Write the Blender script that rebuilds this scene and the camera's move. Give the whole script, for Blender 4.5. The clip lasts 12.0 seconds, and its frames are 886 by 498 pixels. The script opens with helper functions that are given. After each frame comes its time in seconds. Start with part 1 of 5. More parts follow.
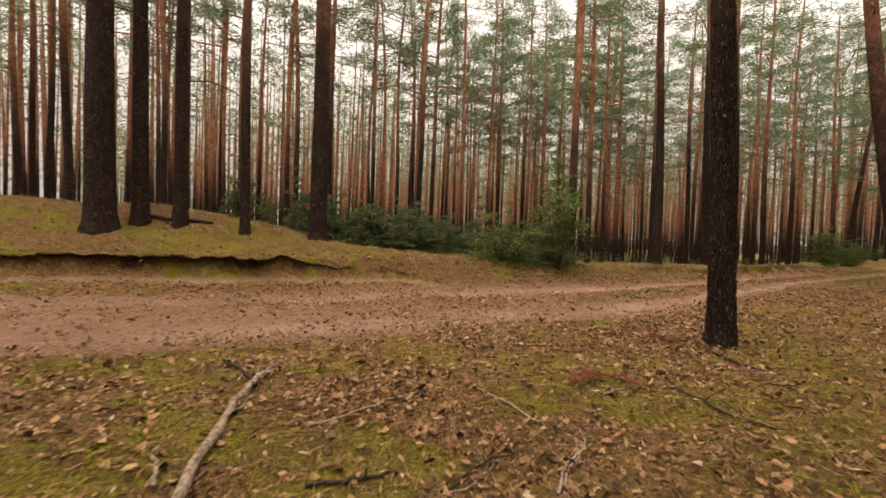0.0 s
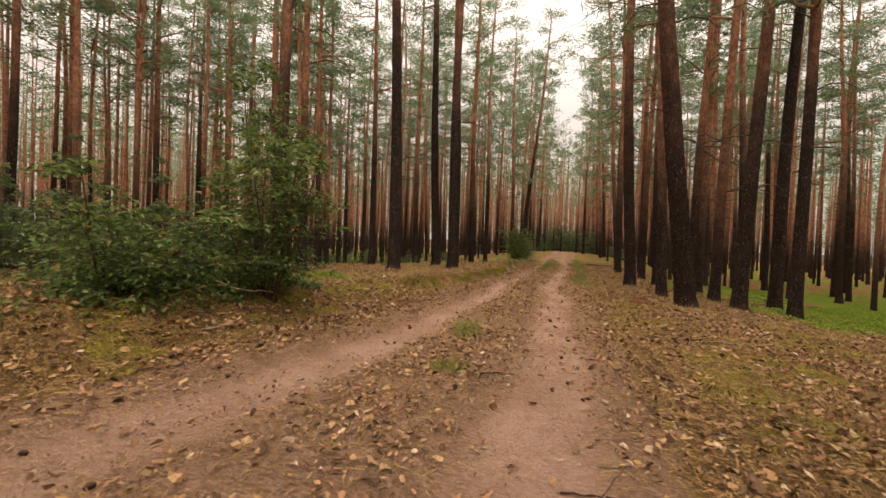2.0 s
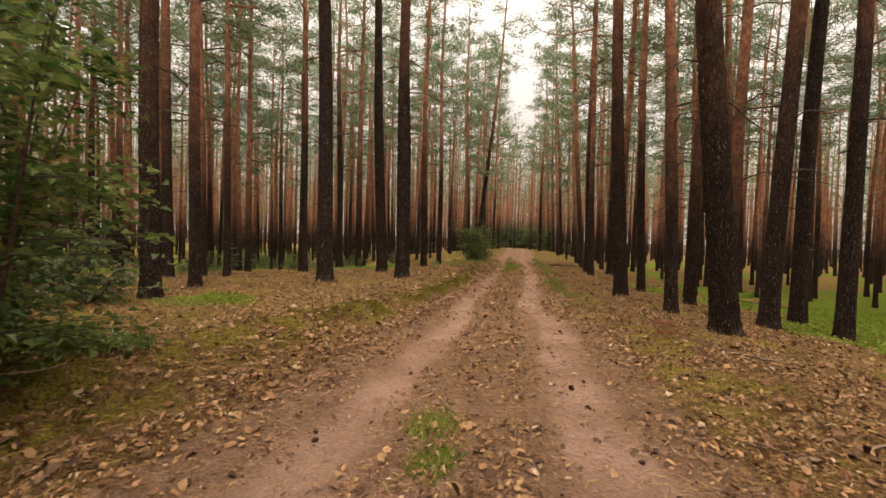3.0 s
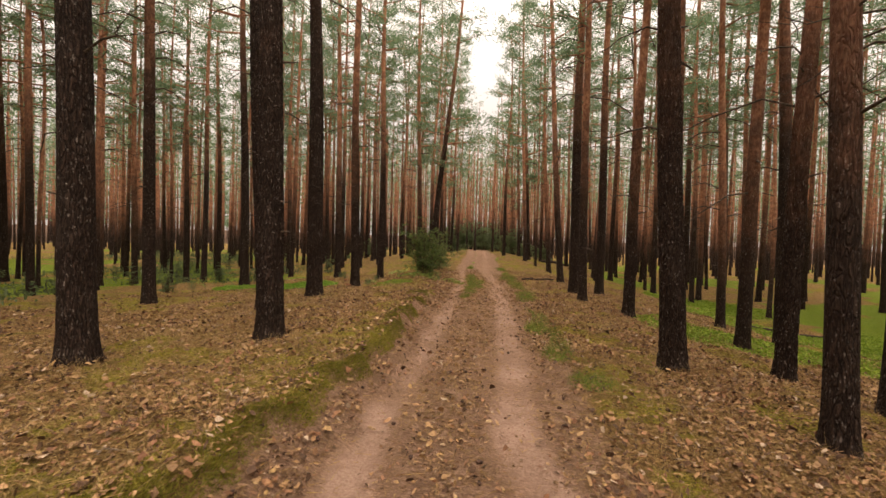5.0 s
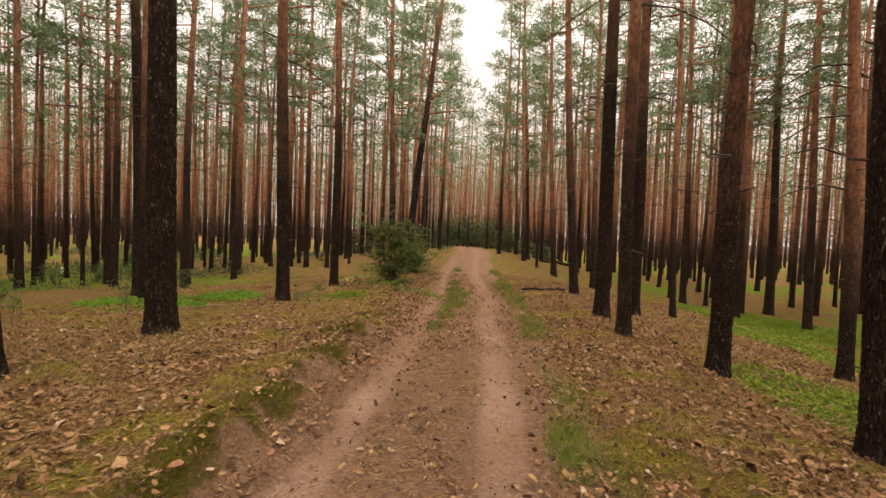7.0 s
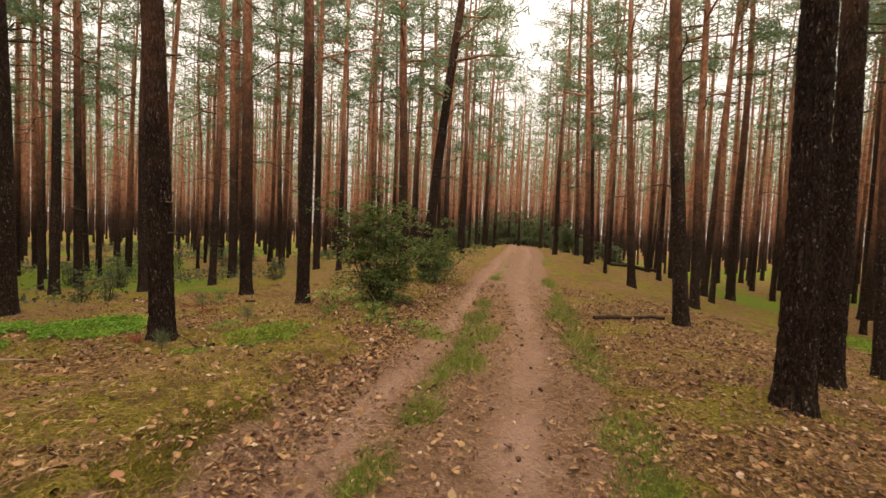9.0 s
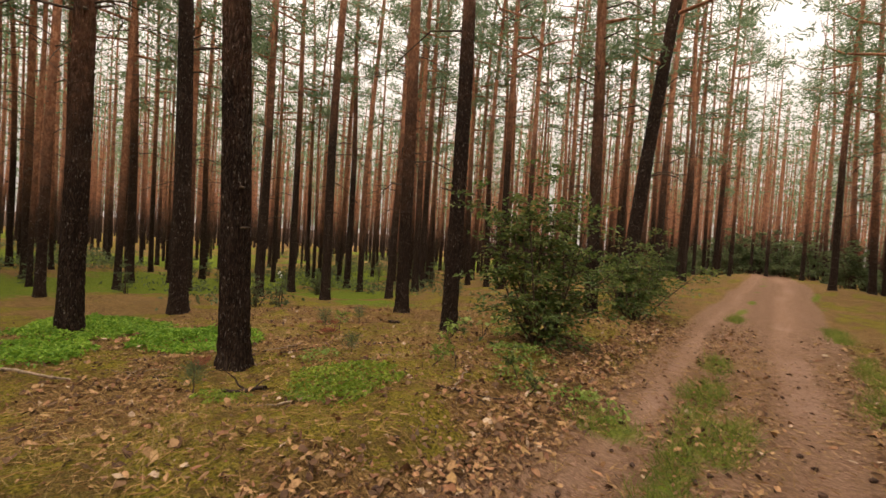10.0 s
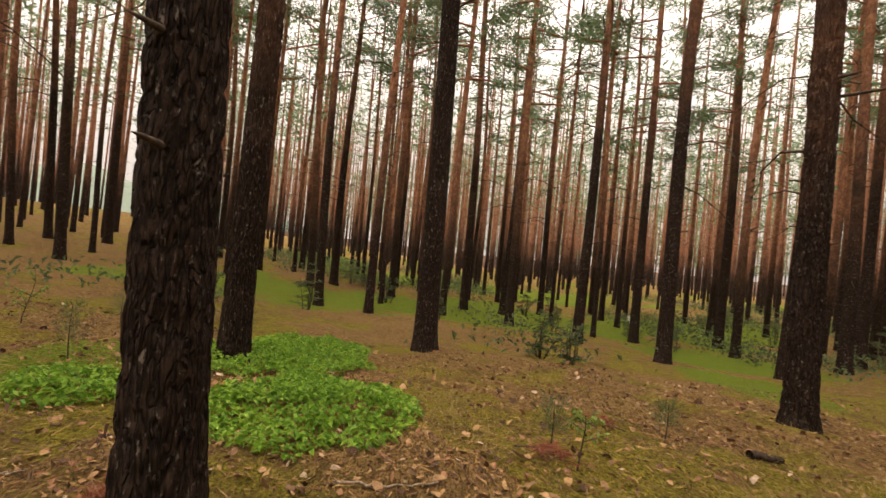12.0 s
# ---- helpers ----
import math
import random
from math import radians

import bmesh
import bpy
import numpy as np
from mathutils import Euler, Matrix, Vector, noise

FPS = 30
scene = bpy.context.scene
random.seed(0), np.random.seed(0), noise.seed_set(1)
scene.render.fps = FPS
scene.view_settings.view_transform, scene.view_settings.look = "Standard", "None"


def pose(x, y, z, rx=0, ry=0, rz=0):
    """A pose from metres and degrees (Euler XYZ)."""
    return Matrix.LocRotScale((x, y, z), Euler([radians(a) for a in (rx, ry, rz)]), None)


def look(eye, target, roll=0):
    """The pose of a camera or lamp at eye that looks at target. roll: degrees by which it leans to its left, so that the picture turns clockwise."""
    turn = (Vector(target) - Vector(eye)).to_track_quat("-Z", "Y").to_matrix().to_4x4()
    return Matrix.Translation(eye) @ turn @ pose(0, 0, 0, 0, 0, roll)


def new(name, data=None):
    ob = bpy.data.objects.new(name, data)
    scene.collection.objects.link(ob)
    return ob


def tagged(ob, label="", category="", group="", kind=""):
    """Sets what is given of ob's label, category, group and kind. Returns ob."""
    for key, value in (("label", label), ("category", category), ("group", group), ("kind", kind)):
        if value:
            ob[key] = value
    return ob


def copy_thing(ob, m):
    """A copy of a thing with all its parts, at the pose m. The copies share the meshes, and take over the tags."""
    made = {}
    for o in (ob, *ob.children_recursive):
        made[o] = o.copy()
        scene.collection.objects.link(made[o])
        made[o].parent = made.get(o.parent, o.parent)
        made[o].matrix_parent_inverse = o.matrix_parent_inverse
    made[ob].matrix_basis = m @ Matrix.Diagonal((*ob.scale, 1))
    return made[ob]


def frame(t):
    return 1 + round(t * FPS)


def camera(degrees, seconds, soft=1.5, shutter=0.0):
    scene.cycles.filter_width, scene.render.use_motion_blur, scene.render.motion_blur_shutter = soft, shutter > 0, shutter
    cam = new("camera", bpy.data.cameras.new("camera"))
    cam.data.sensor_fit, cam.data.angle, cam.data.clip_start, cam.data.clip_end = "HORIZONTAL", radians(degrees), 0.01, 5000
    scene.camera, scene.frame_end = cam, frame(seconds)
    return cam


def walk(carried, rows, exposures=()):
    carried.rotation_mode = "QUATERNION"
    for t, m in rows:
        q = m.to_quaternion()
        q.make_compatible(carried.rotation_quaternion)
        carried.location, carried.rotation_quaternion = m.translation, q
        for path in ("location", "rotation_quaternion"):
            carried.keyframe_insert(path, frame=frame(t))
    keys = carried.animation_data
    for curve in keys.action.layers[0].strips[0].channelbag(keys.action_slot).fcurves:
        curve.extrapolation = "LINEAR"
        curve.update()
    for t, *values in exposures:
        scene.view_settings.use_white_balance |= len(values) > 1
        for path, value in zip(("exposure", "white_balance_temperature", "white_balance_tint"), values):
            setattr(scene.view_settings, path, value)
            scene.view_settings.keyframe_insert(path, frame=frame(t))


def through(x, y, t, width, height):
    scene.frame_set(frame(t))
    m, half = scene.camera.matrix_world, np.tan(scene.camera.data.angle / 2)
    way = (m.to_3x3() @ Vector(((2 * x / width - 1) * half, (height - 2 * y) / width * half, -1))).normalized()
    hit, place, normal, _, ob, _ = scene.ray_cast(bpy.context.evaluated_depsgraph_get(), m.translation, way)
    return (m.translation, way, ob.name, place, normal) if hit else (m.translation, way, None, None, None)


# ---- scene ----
cam = camera(88.45, 12.0, soft=1.5, shutter=0.1)

PATH = [
    (0.0, pose(1.083, 0.745, 1.609, 87.89, -2.00, 59.33)),
    (0.5, pose(-0.706, 1.872, 1.774, 88.40, -2.50, 47.81)),
    (1.0, pose(-2.276, 3.061, 1.723, 88.45, -2.79, 36.20)),
    (1.5, pose(-3.573, 4.399, 1.498, 88.46, -2.84, 26.51)),
    (2.0, pose(-4.542, 5.832, 1.583, 88.64, -2.25, 21.62)),
    (2.5, pose(-5.289, 7.472, 1.679, 88.60, -1.94, 18.42)),
    (3.0, pose(-5.779, 9.168, 1.724, 88.41, -1.67, 15.30)),
    (3.5, pose(-6.079, 10.825, 1.774, 88.09, -1.65, 13.29)),
    (5.5, pose(-6.630, 16.805, 2.205, 88.32, -1.93, 10.06)),
    (6.0, pose(-6.634, 18.205, 2.223, 88.19, -2.10, 10.01)),
    (6.5, pose(-6.722, 19.672, 2.176, 87.88, -2.52, 10.10)),
    (7.0, pose(-6.833, 21.065, 2.097, 87.73, -2.39, 9.82)),
    (9.0, pose(-7.099, 27.147, 1.948, 87.21, -2.48, 16.68)),
    (9.5, pose(-7.363, 28.766, 1.821, 87.76, -3.02, 29.72)),
    (10.0, pose(-7.805, 30.267, 1.722, 88.50, -3.78, 42.37)),
    (10.5, pose(-8.463, 31.557, 1.590, 89.22, -4.92, 54.40)),
    (11.0, pose(-9.262, 32.554, 1.409, 89.46, -5.47, 65.86)),
    (11.5, pose(-10.215, 33.240, 1.329, 89.70, -5.30, 76.54)),
    (12.0, pose(-11.196, 33.722, 1.361, 90.10, -5.58, 87.88)),
]
walk(cam, PATH, exposures=[(0, 0.48), (3, 0.52), (6, 0.63), (9, 0.72), (10.2, 0.6), (12, 0.8)])

# ---- world, sun and exposure: a bright overcast sky ----
world = bpy.data.worlds.new("overcast_sky")
scene.world = world
world.use_nodes = True
wn = world.node_tree.nodes
wl = world.node_tree.links
sky = wn.new("ShaderNodeTexSky")
sky.sky_type = "NISHITA"
sky.sun_disc = False
sky.sun_elevation, sky.sun_rotation = radians(38), radians(200)
sky.dust_density, sky.air_density = 3.0, 1.0
cover = wn.new("ShaderNodeMix")
cover.data_type = "RGBA"
cover.inputs[0].default_value = 0.86
cover.inputs[7].default_value = (13.6, 11.6, 10.1, 1)
wl.new(sky.outputs[0], cover.inputs[6])
# an overcast sky is three times as bright overhead as at the horizon
split = wn.new("ShaderNodeSeparateXYZ")
wl.new(wn.new("ShaderNodeTexCoord").outputs["Generated"], split.inputs[0])
rise = wn.new("ShaderNodeMapRange")
rise.inputs[1].default_value, rise.inputs[2].default_value, rise.inputs[3].default_value, rise.inputs[4].default_value = 0.0, 1.0, 0.25, 1.8
curve = wn.new("ShaderNodeMath")
curve.operation = "POWER"
curve.inputs[1].default_value = 1.65
curve.use_clamp = True
wl.new(split.outputs[2], curve.inputs[0])
wl.new(curve.outputs[0], rise.inputs[0])
shade = wn.new("ShaderNodeMix")
shade.data_type, shade.blend_type = "RGBA", "MULTIPLY"
shade.inputs[0].default_value = 1.0
wl.new(cover.outputs[2], shade.inputs[6])
wl.new(rise.outputs[0], shade.inputs[7])
wl.new(shade.outputs[2], wn["Background"].inputs[0])
wn["Background"].inputs[1].default_value = 0.15
sun = new("sun", bpy.data.lights.new("sun", "SUN"))
sun.data.energy, sun.data.angle, sun.data.color = 1.5, radians(50), (1.0, 0.9, 0.76)
sun.matrix_world = look((10, -18, 30), (0, 0, 0))

# ---- materials ----


class Nodes:
    """Short hand for the nodes of one material."""

    def __init__(self, name):
        self.mat = bpy.data.materials.new(name)
        self.mat.use_nodes = True
        self.tree = self.mat.node_tree
        self.shader = self.tree.nodes["Principled BSDF"]
        self.out = self.tree.nodes["Material Output"]

    def add(self, kind, **props):
        n = self.tree.nodes.new(kind)
        for key, value in props.items():
            setattr(n, key, value)
        return n

    def put(self, value, socket):
        if isinstance(value, bpy.types.NodeSocket):
            self.tree.links.new(value, socket)
        else:
            socket.default_value = value

    def attr(self, name):
        return self.add("ShaderNodeAttribute", attribute_name=name).outputs["Fac"]

    def where(self, kind="Object", scale=(1, 1, 1)):
        n = self.add("ShaderNodeMapping")
        n.inputs["Scale"].default_value = scale
        self.put(self.add("ShaderNodeTexCoord").outputs[kind], n.inputs["Vector"])
        return n.outputs[0]

    def noise(self, at, scale, detail=4.0, rough=0.55):
        n = self.add("ShaderNodeTexNoise")
        self.put(at, n.inputs["Vector"])
        n.inputs["Scale"].default_value, n.inputs["Detail"].default_value, n.inputs["Roughness"].default_value = scale, detail, rough
        return n.outputs["Fac"]

    def cells(self, at, scale, feature="F1", out="Distance"):
        n = self.add("ShaderNodeTexVoronoi", feature=feature)
        self.put(at, n.inputs["Vector"])
        n.inputs["Scale"].default_value = scale
        return n.outputs[out]

    def span(self, value, a, b, lo=0.0, hi=1.0):
        n = self.add("ShaderNodeMapRange", interpolation_type="SMOOTHSTEP")
        self.put(value, n.inputs[0])
        for i, v in zip((1, 2, 3, 4), (a, b, lo, hi)):
            n.inputs[i].default_value = v
        return n.outputs[0]

    def math(self, op, a, b=0.0):
        n = self.add("ShaderNodeMath", operation=op)
        self.put(a, n.inputs[0])
        self.put(b, n.inputs[1])
        return n.outputs[0]

    def mix(self, fac, a, b, blend="MIX"):
        n = self.add("ShaderNodeMix", data_type="RGBA", blend_type=blend)
        self.put(fac, n.inputs[0])
        for v, s in ((a, n.inputs[6]), (b, n.inputs[7])):
            self.put((*v, 1) if isinstance(v, tuple) else v, s)
        return n.outputs[2]

    def island(self):
        return self.add("ShaderNodeNewGeometry").outputs["Random Per Island"]

    def own(self):
        return self.add("ShaderNodeObjectInfo").outputs["Random"]

    def bump(self, height, strength, distance):
        n = self.add("ShaderNodeBump")
        n.inputs["Strength"].default_value, n.inputs["Distance"].default_value = strength, distance
        self.put(height, n.inputs["Height"])
        self.put(n.outputs[0], self.shader.inputs["Normal"])

    def done(self, colour, rough=0.9, spec=0.2):
        self.put((*colour, 1) if isinstance(colour, tuple) else colour, self.shader.inputs["Base Color"])
        self.put(rough, self.shader.inputs["Roughness"])
        self.put(spec, self.shader.inputs["Specular IOR Level"])
        return self.mat


def leafy(name, dark, light, through=0.35, rough=0.6, dead=None):
    """Leaves and needles: each one a little different, letting some light through."""
    n = Nodes(name)
    r = n.island()
    big = n.noise(n.where("Object"), 0.9, 2)
    col = n.mix(r, dark, light)
    col = n.mix(n.span(big, 0.3, 0.7), col, n.mix(0.5, col, dark))
    if dead:
        col = n.mix(n.span(r, 0.93, 0.97), col, dead)
    mat = n.done(col, rough, 0.3)
    t = n.add("ShaderNodeBsdfTranslucent")
    n.put(col, t.inputs[0])
    m = n.add("ShaderNodeMixShader")
    m.inputs[0].default_value = through
    n.put(n.shader.outputs[0], m.inputs[1])
    n.put(t.outputs[0], m.inputs[2])
    n.put(m.outputs[0], n.out.inputs[0])
    return mat


def bark_material():
    """Pine bark: dark furrowed plates low down, thin orange flakes higher up."""
    n = Nodes("pine_bark")
    at = n.where("Object", (1, 1, 0.2))
    h = n.attr("height")
    warp = n.add("ShaderNodeVectorMath", operation="ADD")
    n.put(at, warp.inputs[0])
    swirl = n.add("ShaderNodeTexNoise")
    swirl.inputs["Scale"].default_value = 9.0
    n.put(at, swirl.inputs["Vector"])
    soft = n.add("ShaderNodeVectorMath", operation="SCALE")
    soft.inputs["Scale"].default_value = 0.2
    n.put(swirl.outputs["Color"], soft.inputs[0])
    n.put(soft.outputs[0], warp.inputs[1])
    plates = n.cells(warp.outputs[0], 25, "DISTANCE_TO_EDGE")
    crack = n.span(n.math("ADD", plates, n.math("MULTIPLY", n.math("SUBTRACT", n.noise(at, 60, 3), 0.5), 0.25)), -0.02, 0.2)
    fleck = n.noise(n.where("Object", (1, 1, 0.45)), 38, 3, 0.6)
    fine = n.noise(n.where("Object", (1, 1, 0.3)), 60, 5, 0.7)
    blot = n.noise(n.where("Object"), 3.2, 3)
    low = n.mix(n.span(fine, 0.3, 0.72), (0.012, 0.0075, 0.0055), (0.062, 0.037, 0.026))
    low = n.mix(n.span(blot, 0.45, 0.75, 0, 0.45), low, (0.068, 0.048, 0.037))
    low = n.mix(n.math("MULTIPLY", n.span(fleck, 0.58, 0.68, 0, 0.8), n.span(n.noise(n.where("Object"), 7, 2), 0.38, 0.6, 0.2, 1)), low, (0.27, 0.225, 0.19))
    low = n.mix(n.span(crack, 0, 1, 0.65, 0), low, (0.012, 0.007, 0.005))
    flake = n.noise(n.where("Object", (1, 1, 0.5)), 20, 4, 0.6)
    high = n.mix(n.span(flake, 0.35, 0.65), (0.25, 0.10, 0.052), (0.45, 0.225, 0.13))
    high = n.mix(n.span(blot, 0.38, 0.66, 0, 0.6), high, (0.13, 0.07, 0.048))
    ragged = n.math("ADD", h, n.math("MULTIPLY", n.math("SUBTRACT", n.noise(n.where("Object"), 1.3, 4), 0.5), 4.0))
    ragged = n.math("ADD", ragged, n.math("MULTIPLY", n.math("SUBTRACT", n.own(), 0.5), 3.0))
    up = n.span(ragged, 2.2, 7.2)
    n.bump(n.math("ADD", n.math("MULTIPLY", crack, n.math("SUBTRACT", 1.0, n.math("MULTIPLY", up, 0.8))), n.math("MULTIPLY", fine, 0.35)), 0.9, 0.03)
    return n.done(n.mix(up, low, high), 0.92, 0.12)


def ground_material():
    """Forest floor: needle litter, moss, trodden sand and bare earth, by the amounts laid on the ground mesh; shade
    between leaves is painted in.
    """
    n = Nodes("forest_floor")
    at = n.where("Object")
    fine, mid, wide = n.noise(at, 38, 6, 0.7), n.noise(at, 6.5, 5, 0.6), n.noise(at, 0.8, 4)
    streak = n.noise(n.where("Object", (1.0, 3.2, 1.0)), 22, 5, 0.7)
    gap_cells = n.cells(at, 30, "F1")
    litter = n.mix(n.span(streak, 0.36, 0.64), (0.085, 0.044, 0.015), (0.52, 0.325, 0.115))
    litter = n.mix(n.span(mid, 0.4, 0.72, 0, 0.6), litter, (0.28, 0.155, 0.06))
    # dark specks paint the shade of small gaps into the litter
    litter = n.mix(n.span(gap_cells, 0.0, 0.27, 0.75, 0.0), litter, (0.05, 0.032, 0.022))
    swirl = n.add("ShaderNodeTexNoise")
    swirl.inputs["Scale"].default_value, swirl.inputs["Detail"].default_value = 11.0, 3.0
    n.put(at, swirl.inputs["Vector"])
    push = n.add("ShaderNodeVectorMath", operation="MULTIPLY_ADD")
    n.put(swirl.outputs["Color"], push.inputs[0])
    push.inputs[1].default_value = (0.16, 0.16, 0.16)
    n.put(n.where("Object", (1.0, 1.35, 1.0)), push.inputs[2])
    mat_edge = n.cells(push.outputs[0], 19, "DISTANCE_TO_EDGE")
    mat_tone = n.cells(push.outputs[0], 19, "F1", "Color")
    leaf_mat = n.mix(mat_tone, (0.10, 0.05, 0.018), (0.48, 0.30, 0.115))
    # leaf outlines darkened: shade in the gaps is put into the colour
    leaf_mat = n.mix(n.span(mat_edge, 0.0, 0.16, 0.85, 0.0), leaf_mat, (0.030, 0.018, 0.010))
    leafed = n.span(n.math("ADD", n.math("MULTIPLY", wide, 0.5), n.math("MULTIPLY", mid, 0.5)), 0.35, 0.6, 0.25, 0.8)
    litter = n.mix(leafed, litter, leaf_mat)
    moss = n.mix(n.span(fine, 0.3, 0.7), (0.062, 0.056, 0.008), (0.40, 0.32, 0.042))
    moss = n.mix(n.span(mid, 0.5, 0.75, 0, 0.6), moss, (0.24, 0.165, 0.06))
    moss = n.mix(n.span(n.noise(at, 2.3, 4, 0.6), 0.5, 0.62, 0, 0.7), moss, n.mix(0.6, litter, (0.10, 0.06, 0.025)))
    green = n.mix(n.span(fine, 0.3, 0.75), (0.085, 0.12, 0.008), (0.27, 0.34, 0.035))
    sand = n.mix(n.span(fine, 0.3, 0.7), (0.31, 0.19, 0.135), (0.47, 0.31, 0.225))
    sand = n.mix(n.span(mid, 0.42, 0.7, 0, 0.6), sand, (0.26, 0.145, 0.095))
    soil_shade = n.mix(n.span(mid, 0.3, 0.7), (0.03, 0.018, 0.011), (0.11, 0.062, 0.036))

    def worn(name, lo, hi, by, amount):
        v = n.math("ADD", n.attr(name), n.math("MULTIPLY", n.math("SUBTRACT", by, 0.5), amount))
        return n.span(v, lo, hi)

    road = n.mix(n.span(streak, 0.35, 0.7), (0.21, 0.115, 0.072), (0.49, 0.305, 0.20))
    road = n.mix(n.span(mid, 0.42, 0.6, 0.0, 0.45), road, n.mix(0.35, leaf_mat, (0.30, 0.17, 0.11)))
    # the same painted gap shade, fainter, on the road
    road = n.mix(n.span(gap_cells, 0.0, 0.2, 0.5, 0.0), road, (0.06, 0.036, 0.026))
    col = n.mix(worn("road", 0.35, 0.7, mid, 0.7), litter, road)
    col = n.mix(worn("moss", 0.42, 0.8, n.math("ADD", n.math("MULTIPLY", mid, 0.6), n.math("MULTIPLY", streak, 0.4)), 2.2), col, moss)
    col = n.mix(worn("green", 0.35, 0.65, mid, 0.8), col, green)
    col = n.mix(worn("sand", 0.3, 0.75, mid, 0.8), col, sand)
    col = n.mix(worn("soil_shade", 0.35, 0.65, mid, 0.6), col, soil_shade)
    h = n.math("ADD", n.math("MULTIPLY", streak, 0.6), n.math("MULTIPLY", mid, 0.8))
    h = n.math("ADD", h, n.math("MULTIPLY", n.span(mat_edge, 0.0, 0.2), n.math("MULTIPLY", mat_tone, 0.3)))
    rough_part = n.math("SUBTRACT", 1.0, n.math("MULTIPLY", n.attr("sand"), 0.75))
    n.bump(n.math("MULTIPLY", h, rough_part), 1.0, 0.12)
    return n.done(col, 0.95, 0.1)


def litter_material():
    n = Nodes("dead_leaf")
    r = n.island()
    other = n.math("FRACT", n.math("MULTIPLY", r, 37.7))
    third = n.math("FRACT", n.math("MULTIPLY", r, 91.3))
    col = n.mix(n.span(r, 0.1, 0.95), (0.05, 0.024, 0.011), (0.39, 0.23, 0.105))
    col = n.mix(n.span(other, 0.5, 0.75, 0, 0.75), col, (0.285, 0.125, 0.062))
    col = n.mix(n.span(other, 0.8, 0.9, 0, 0.7), col, (0.38, 0.245, 0.09))
    col = n.mix(n.span(other, 0.94, 0.97, 0, 0.85), col, (0.47, 0.35, 0.245))
    col = n.mix(n.span(third, 0.7, 0.9, 0, 0.7), col, (0.055, 0.030, 0.016))
    col = n.mix(n.span(n.noise(n.where("Object"), 60, 3), 0.4, 0.7, 0, 0.5), col, (0.12, 0.055, 0.026))
    return n.done(col, 0.75, 0.25)


def wood_material(name, dark, light):
    n = Nodes(name)
    f = n.noise(n.where("Object"), 26, 5, 0.65)
    col = n.mix(n.span(f, 0.3, 0.7), dark, light)
    n.bump(f, 0.6, 0.01)
    return n.done(col, 0.9, 0.15)


BARK = bark_material()
FLOOR = ground_material()
DEAD_LEAF = litter_material()
DRY_NEEDLE = leafy("dry_needle", (0.17, 0.08, 0.027), (0.54, 0.345, 0.125), 0.1, 0.8)
RED_NEEDLE = leafy("red_needle", (0.15, 0.05, 0.025), (0.42, 0.16, 0.08), 0.2, 0.8)
DRY_GRASS = leafy("dry_grass", (0.20, 0.125, 0.045), (0.48, 0.35, 0.145), 0.2, 0.8)
MOSS_LEAF = leafy("moss_shoot", (0.085, 0.08, 0.010), (0.38, 0.32, 0.045), 0.3, 0.8)
GREEN_GRASS = leafy("green_grass", (0.09, 0.125, 0.016), (0.31, 0.34, 0.065), 0.4, 0.6)
NEEDLES = leafy("pine_needles", (0.085, 0.14, 0.068), (0.27, 0.335, 0.175), 0.5, 0.6)
SHRUB_LEAF = leafy("shrub_leaf", (0.035, 0.075, 0.015), (0.25, 0.30, 0.085), 0.4, 0.42, (0.26, 0.20, 0.06))
UNDER_LEAF = leafy("undergrowth_leaf", (0.06, 0.088, 0.034), (0.19, 0.22, 0.095), 0.42, 0.6)
BERRY_LEAF = leafy("bilberry_leaf", (0.09, 0.20, 0.012), (0.34, 0.50, 0.06), 0.4, 0.5)
CARPET_LEAF = leafy("carpet_leaf", (0.12, 0.18, 0.012), (0.33, 0.42, 0.05), 0.4, 0.6)
HERB_LEAF = leafy("herb_leaf", (0.10, 0.16, 0.012), (0.34, 0.41, 0.05), 0.4, 0.5)
PALE_LEAF = leafy("pale_leaf", (0.12, 0.20, 0.025), (0.36, 0.42, 0.11), 0.4, 0.5)
TWIG = wood_material("twig_bark", (0.035, 0.024, 0.017), (0.12, 0.085, 0.06))
STICK = wood_material("weathered_stick", (0.10, 0.066, 0.042), (0.36, 0.27, 0.19))
DARK_STICK = wood_material("dark_stick", (0.014, 0.010, 0.008), (0.07, 0.045, 0.032))
CONE = wood_material("pine_cone", (0.022, 0.013, 0.010), (0.11, 0.062, 0.042))
PAPER = wood_material("pale_scrap", (0.55, 0.54, 0.52), (0.8, 0.79, 0.77))
HILL = leafy("far_wood", (0.10, 0.13, 0.10), (0.17, 0.20, 0.15), 0.0, 0.9)

# ---- the lie of the land ----


def sstep(a, b, x):
    t = np.clip((x - a) / (b - a), 0, 1)
    return t * t * (3 - 2 * t)


def road_c(y):
    """The road's middle line."""
    return np.interp(y, [-60, -15, -5, 0.2, 3.8, 6.5, 9, 11.5, 14, 16.7, 20.3, 22, 24.6, 27.5, 30, 32.7, 35.2, 38.7, 45.3, 57.8, 75, 120, 220], [-22, -11, -8.2, -7.1, -6.6, -6.36, -6.32, -6.4, -6.52, -6.84, -7.3, -7.45, -7.7, -7.88, -8.04, -8.26, -8.55, -8.97, -9.8, -10.9, -13, -20, -34])


def gauge(y):
    """Half the distance between the wheel tracks."""
    return np.interp(y, [2, 8, 14, 17, 20, 26, 40], [1.35, 1.24, 0.92, 0.86, 0.72, 0.76, 0.68])


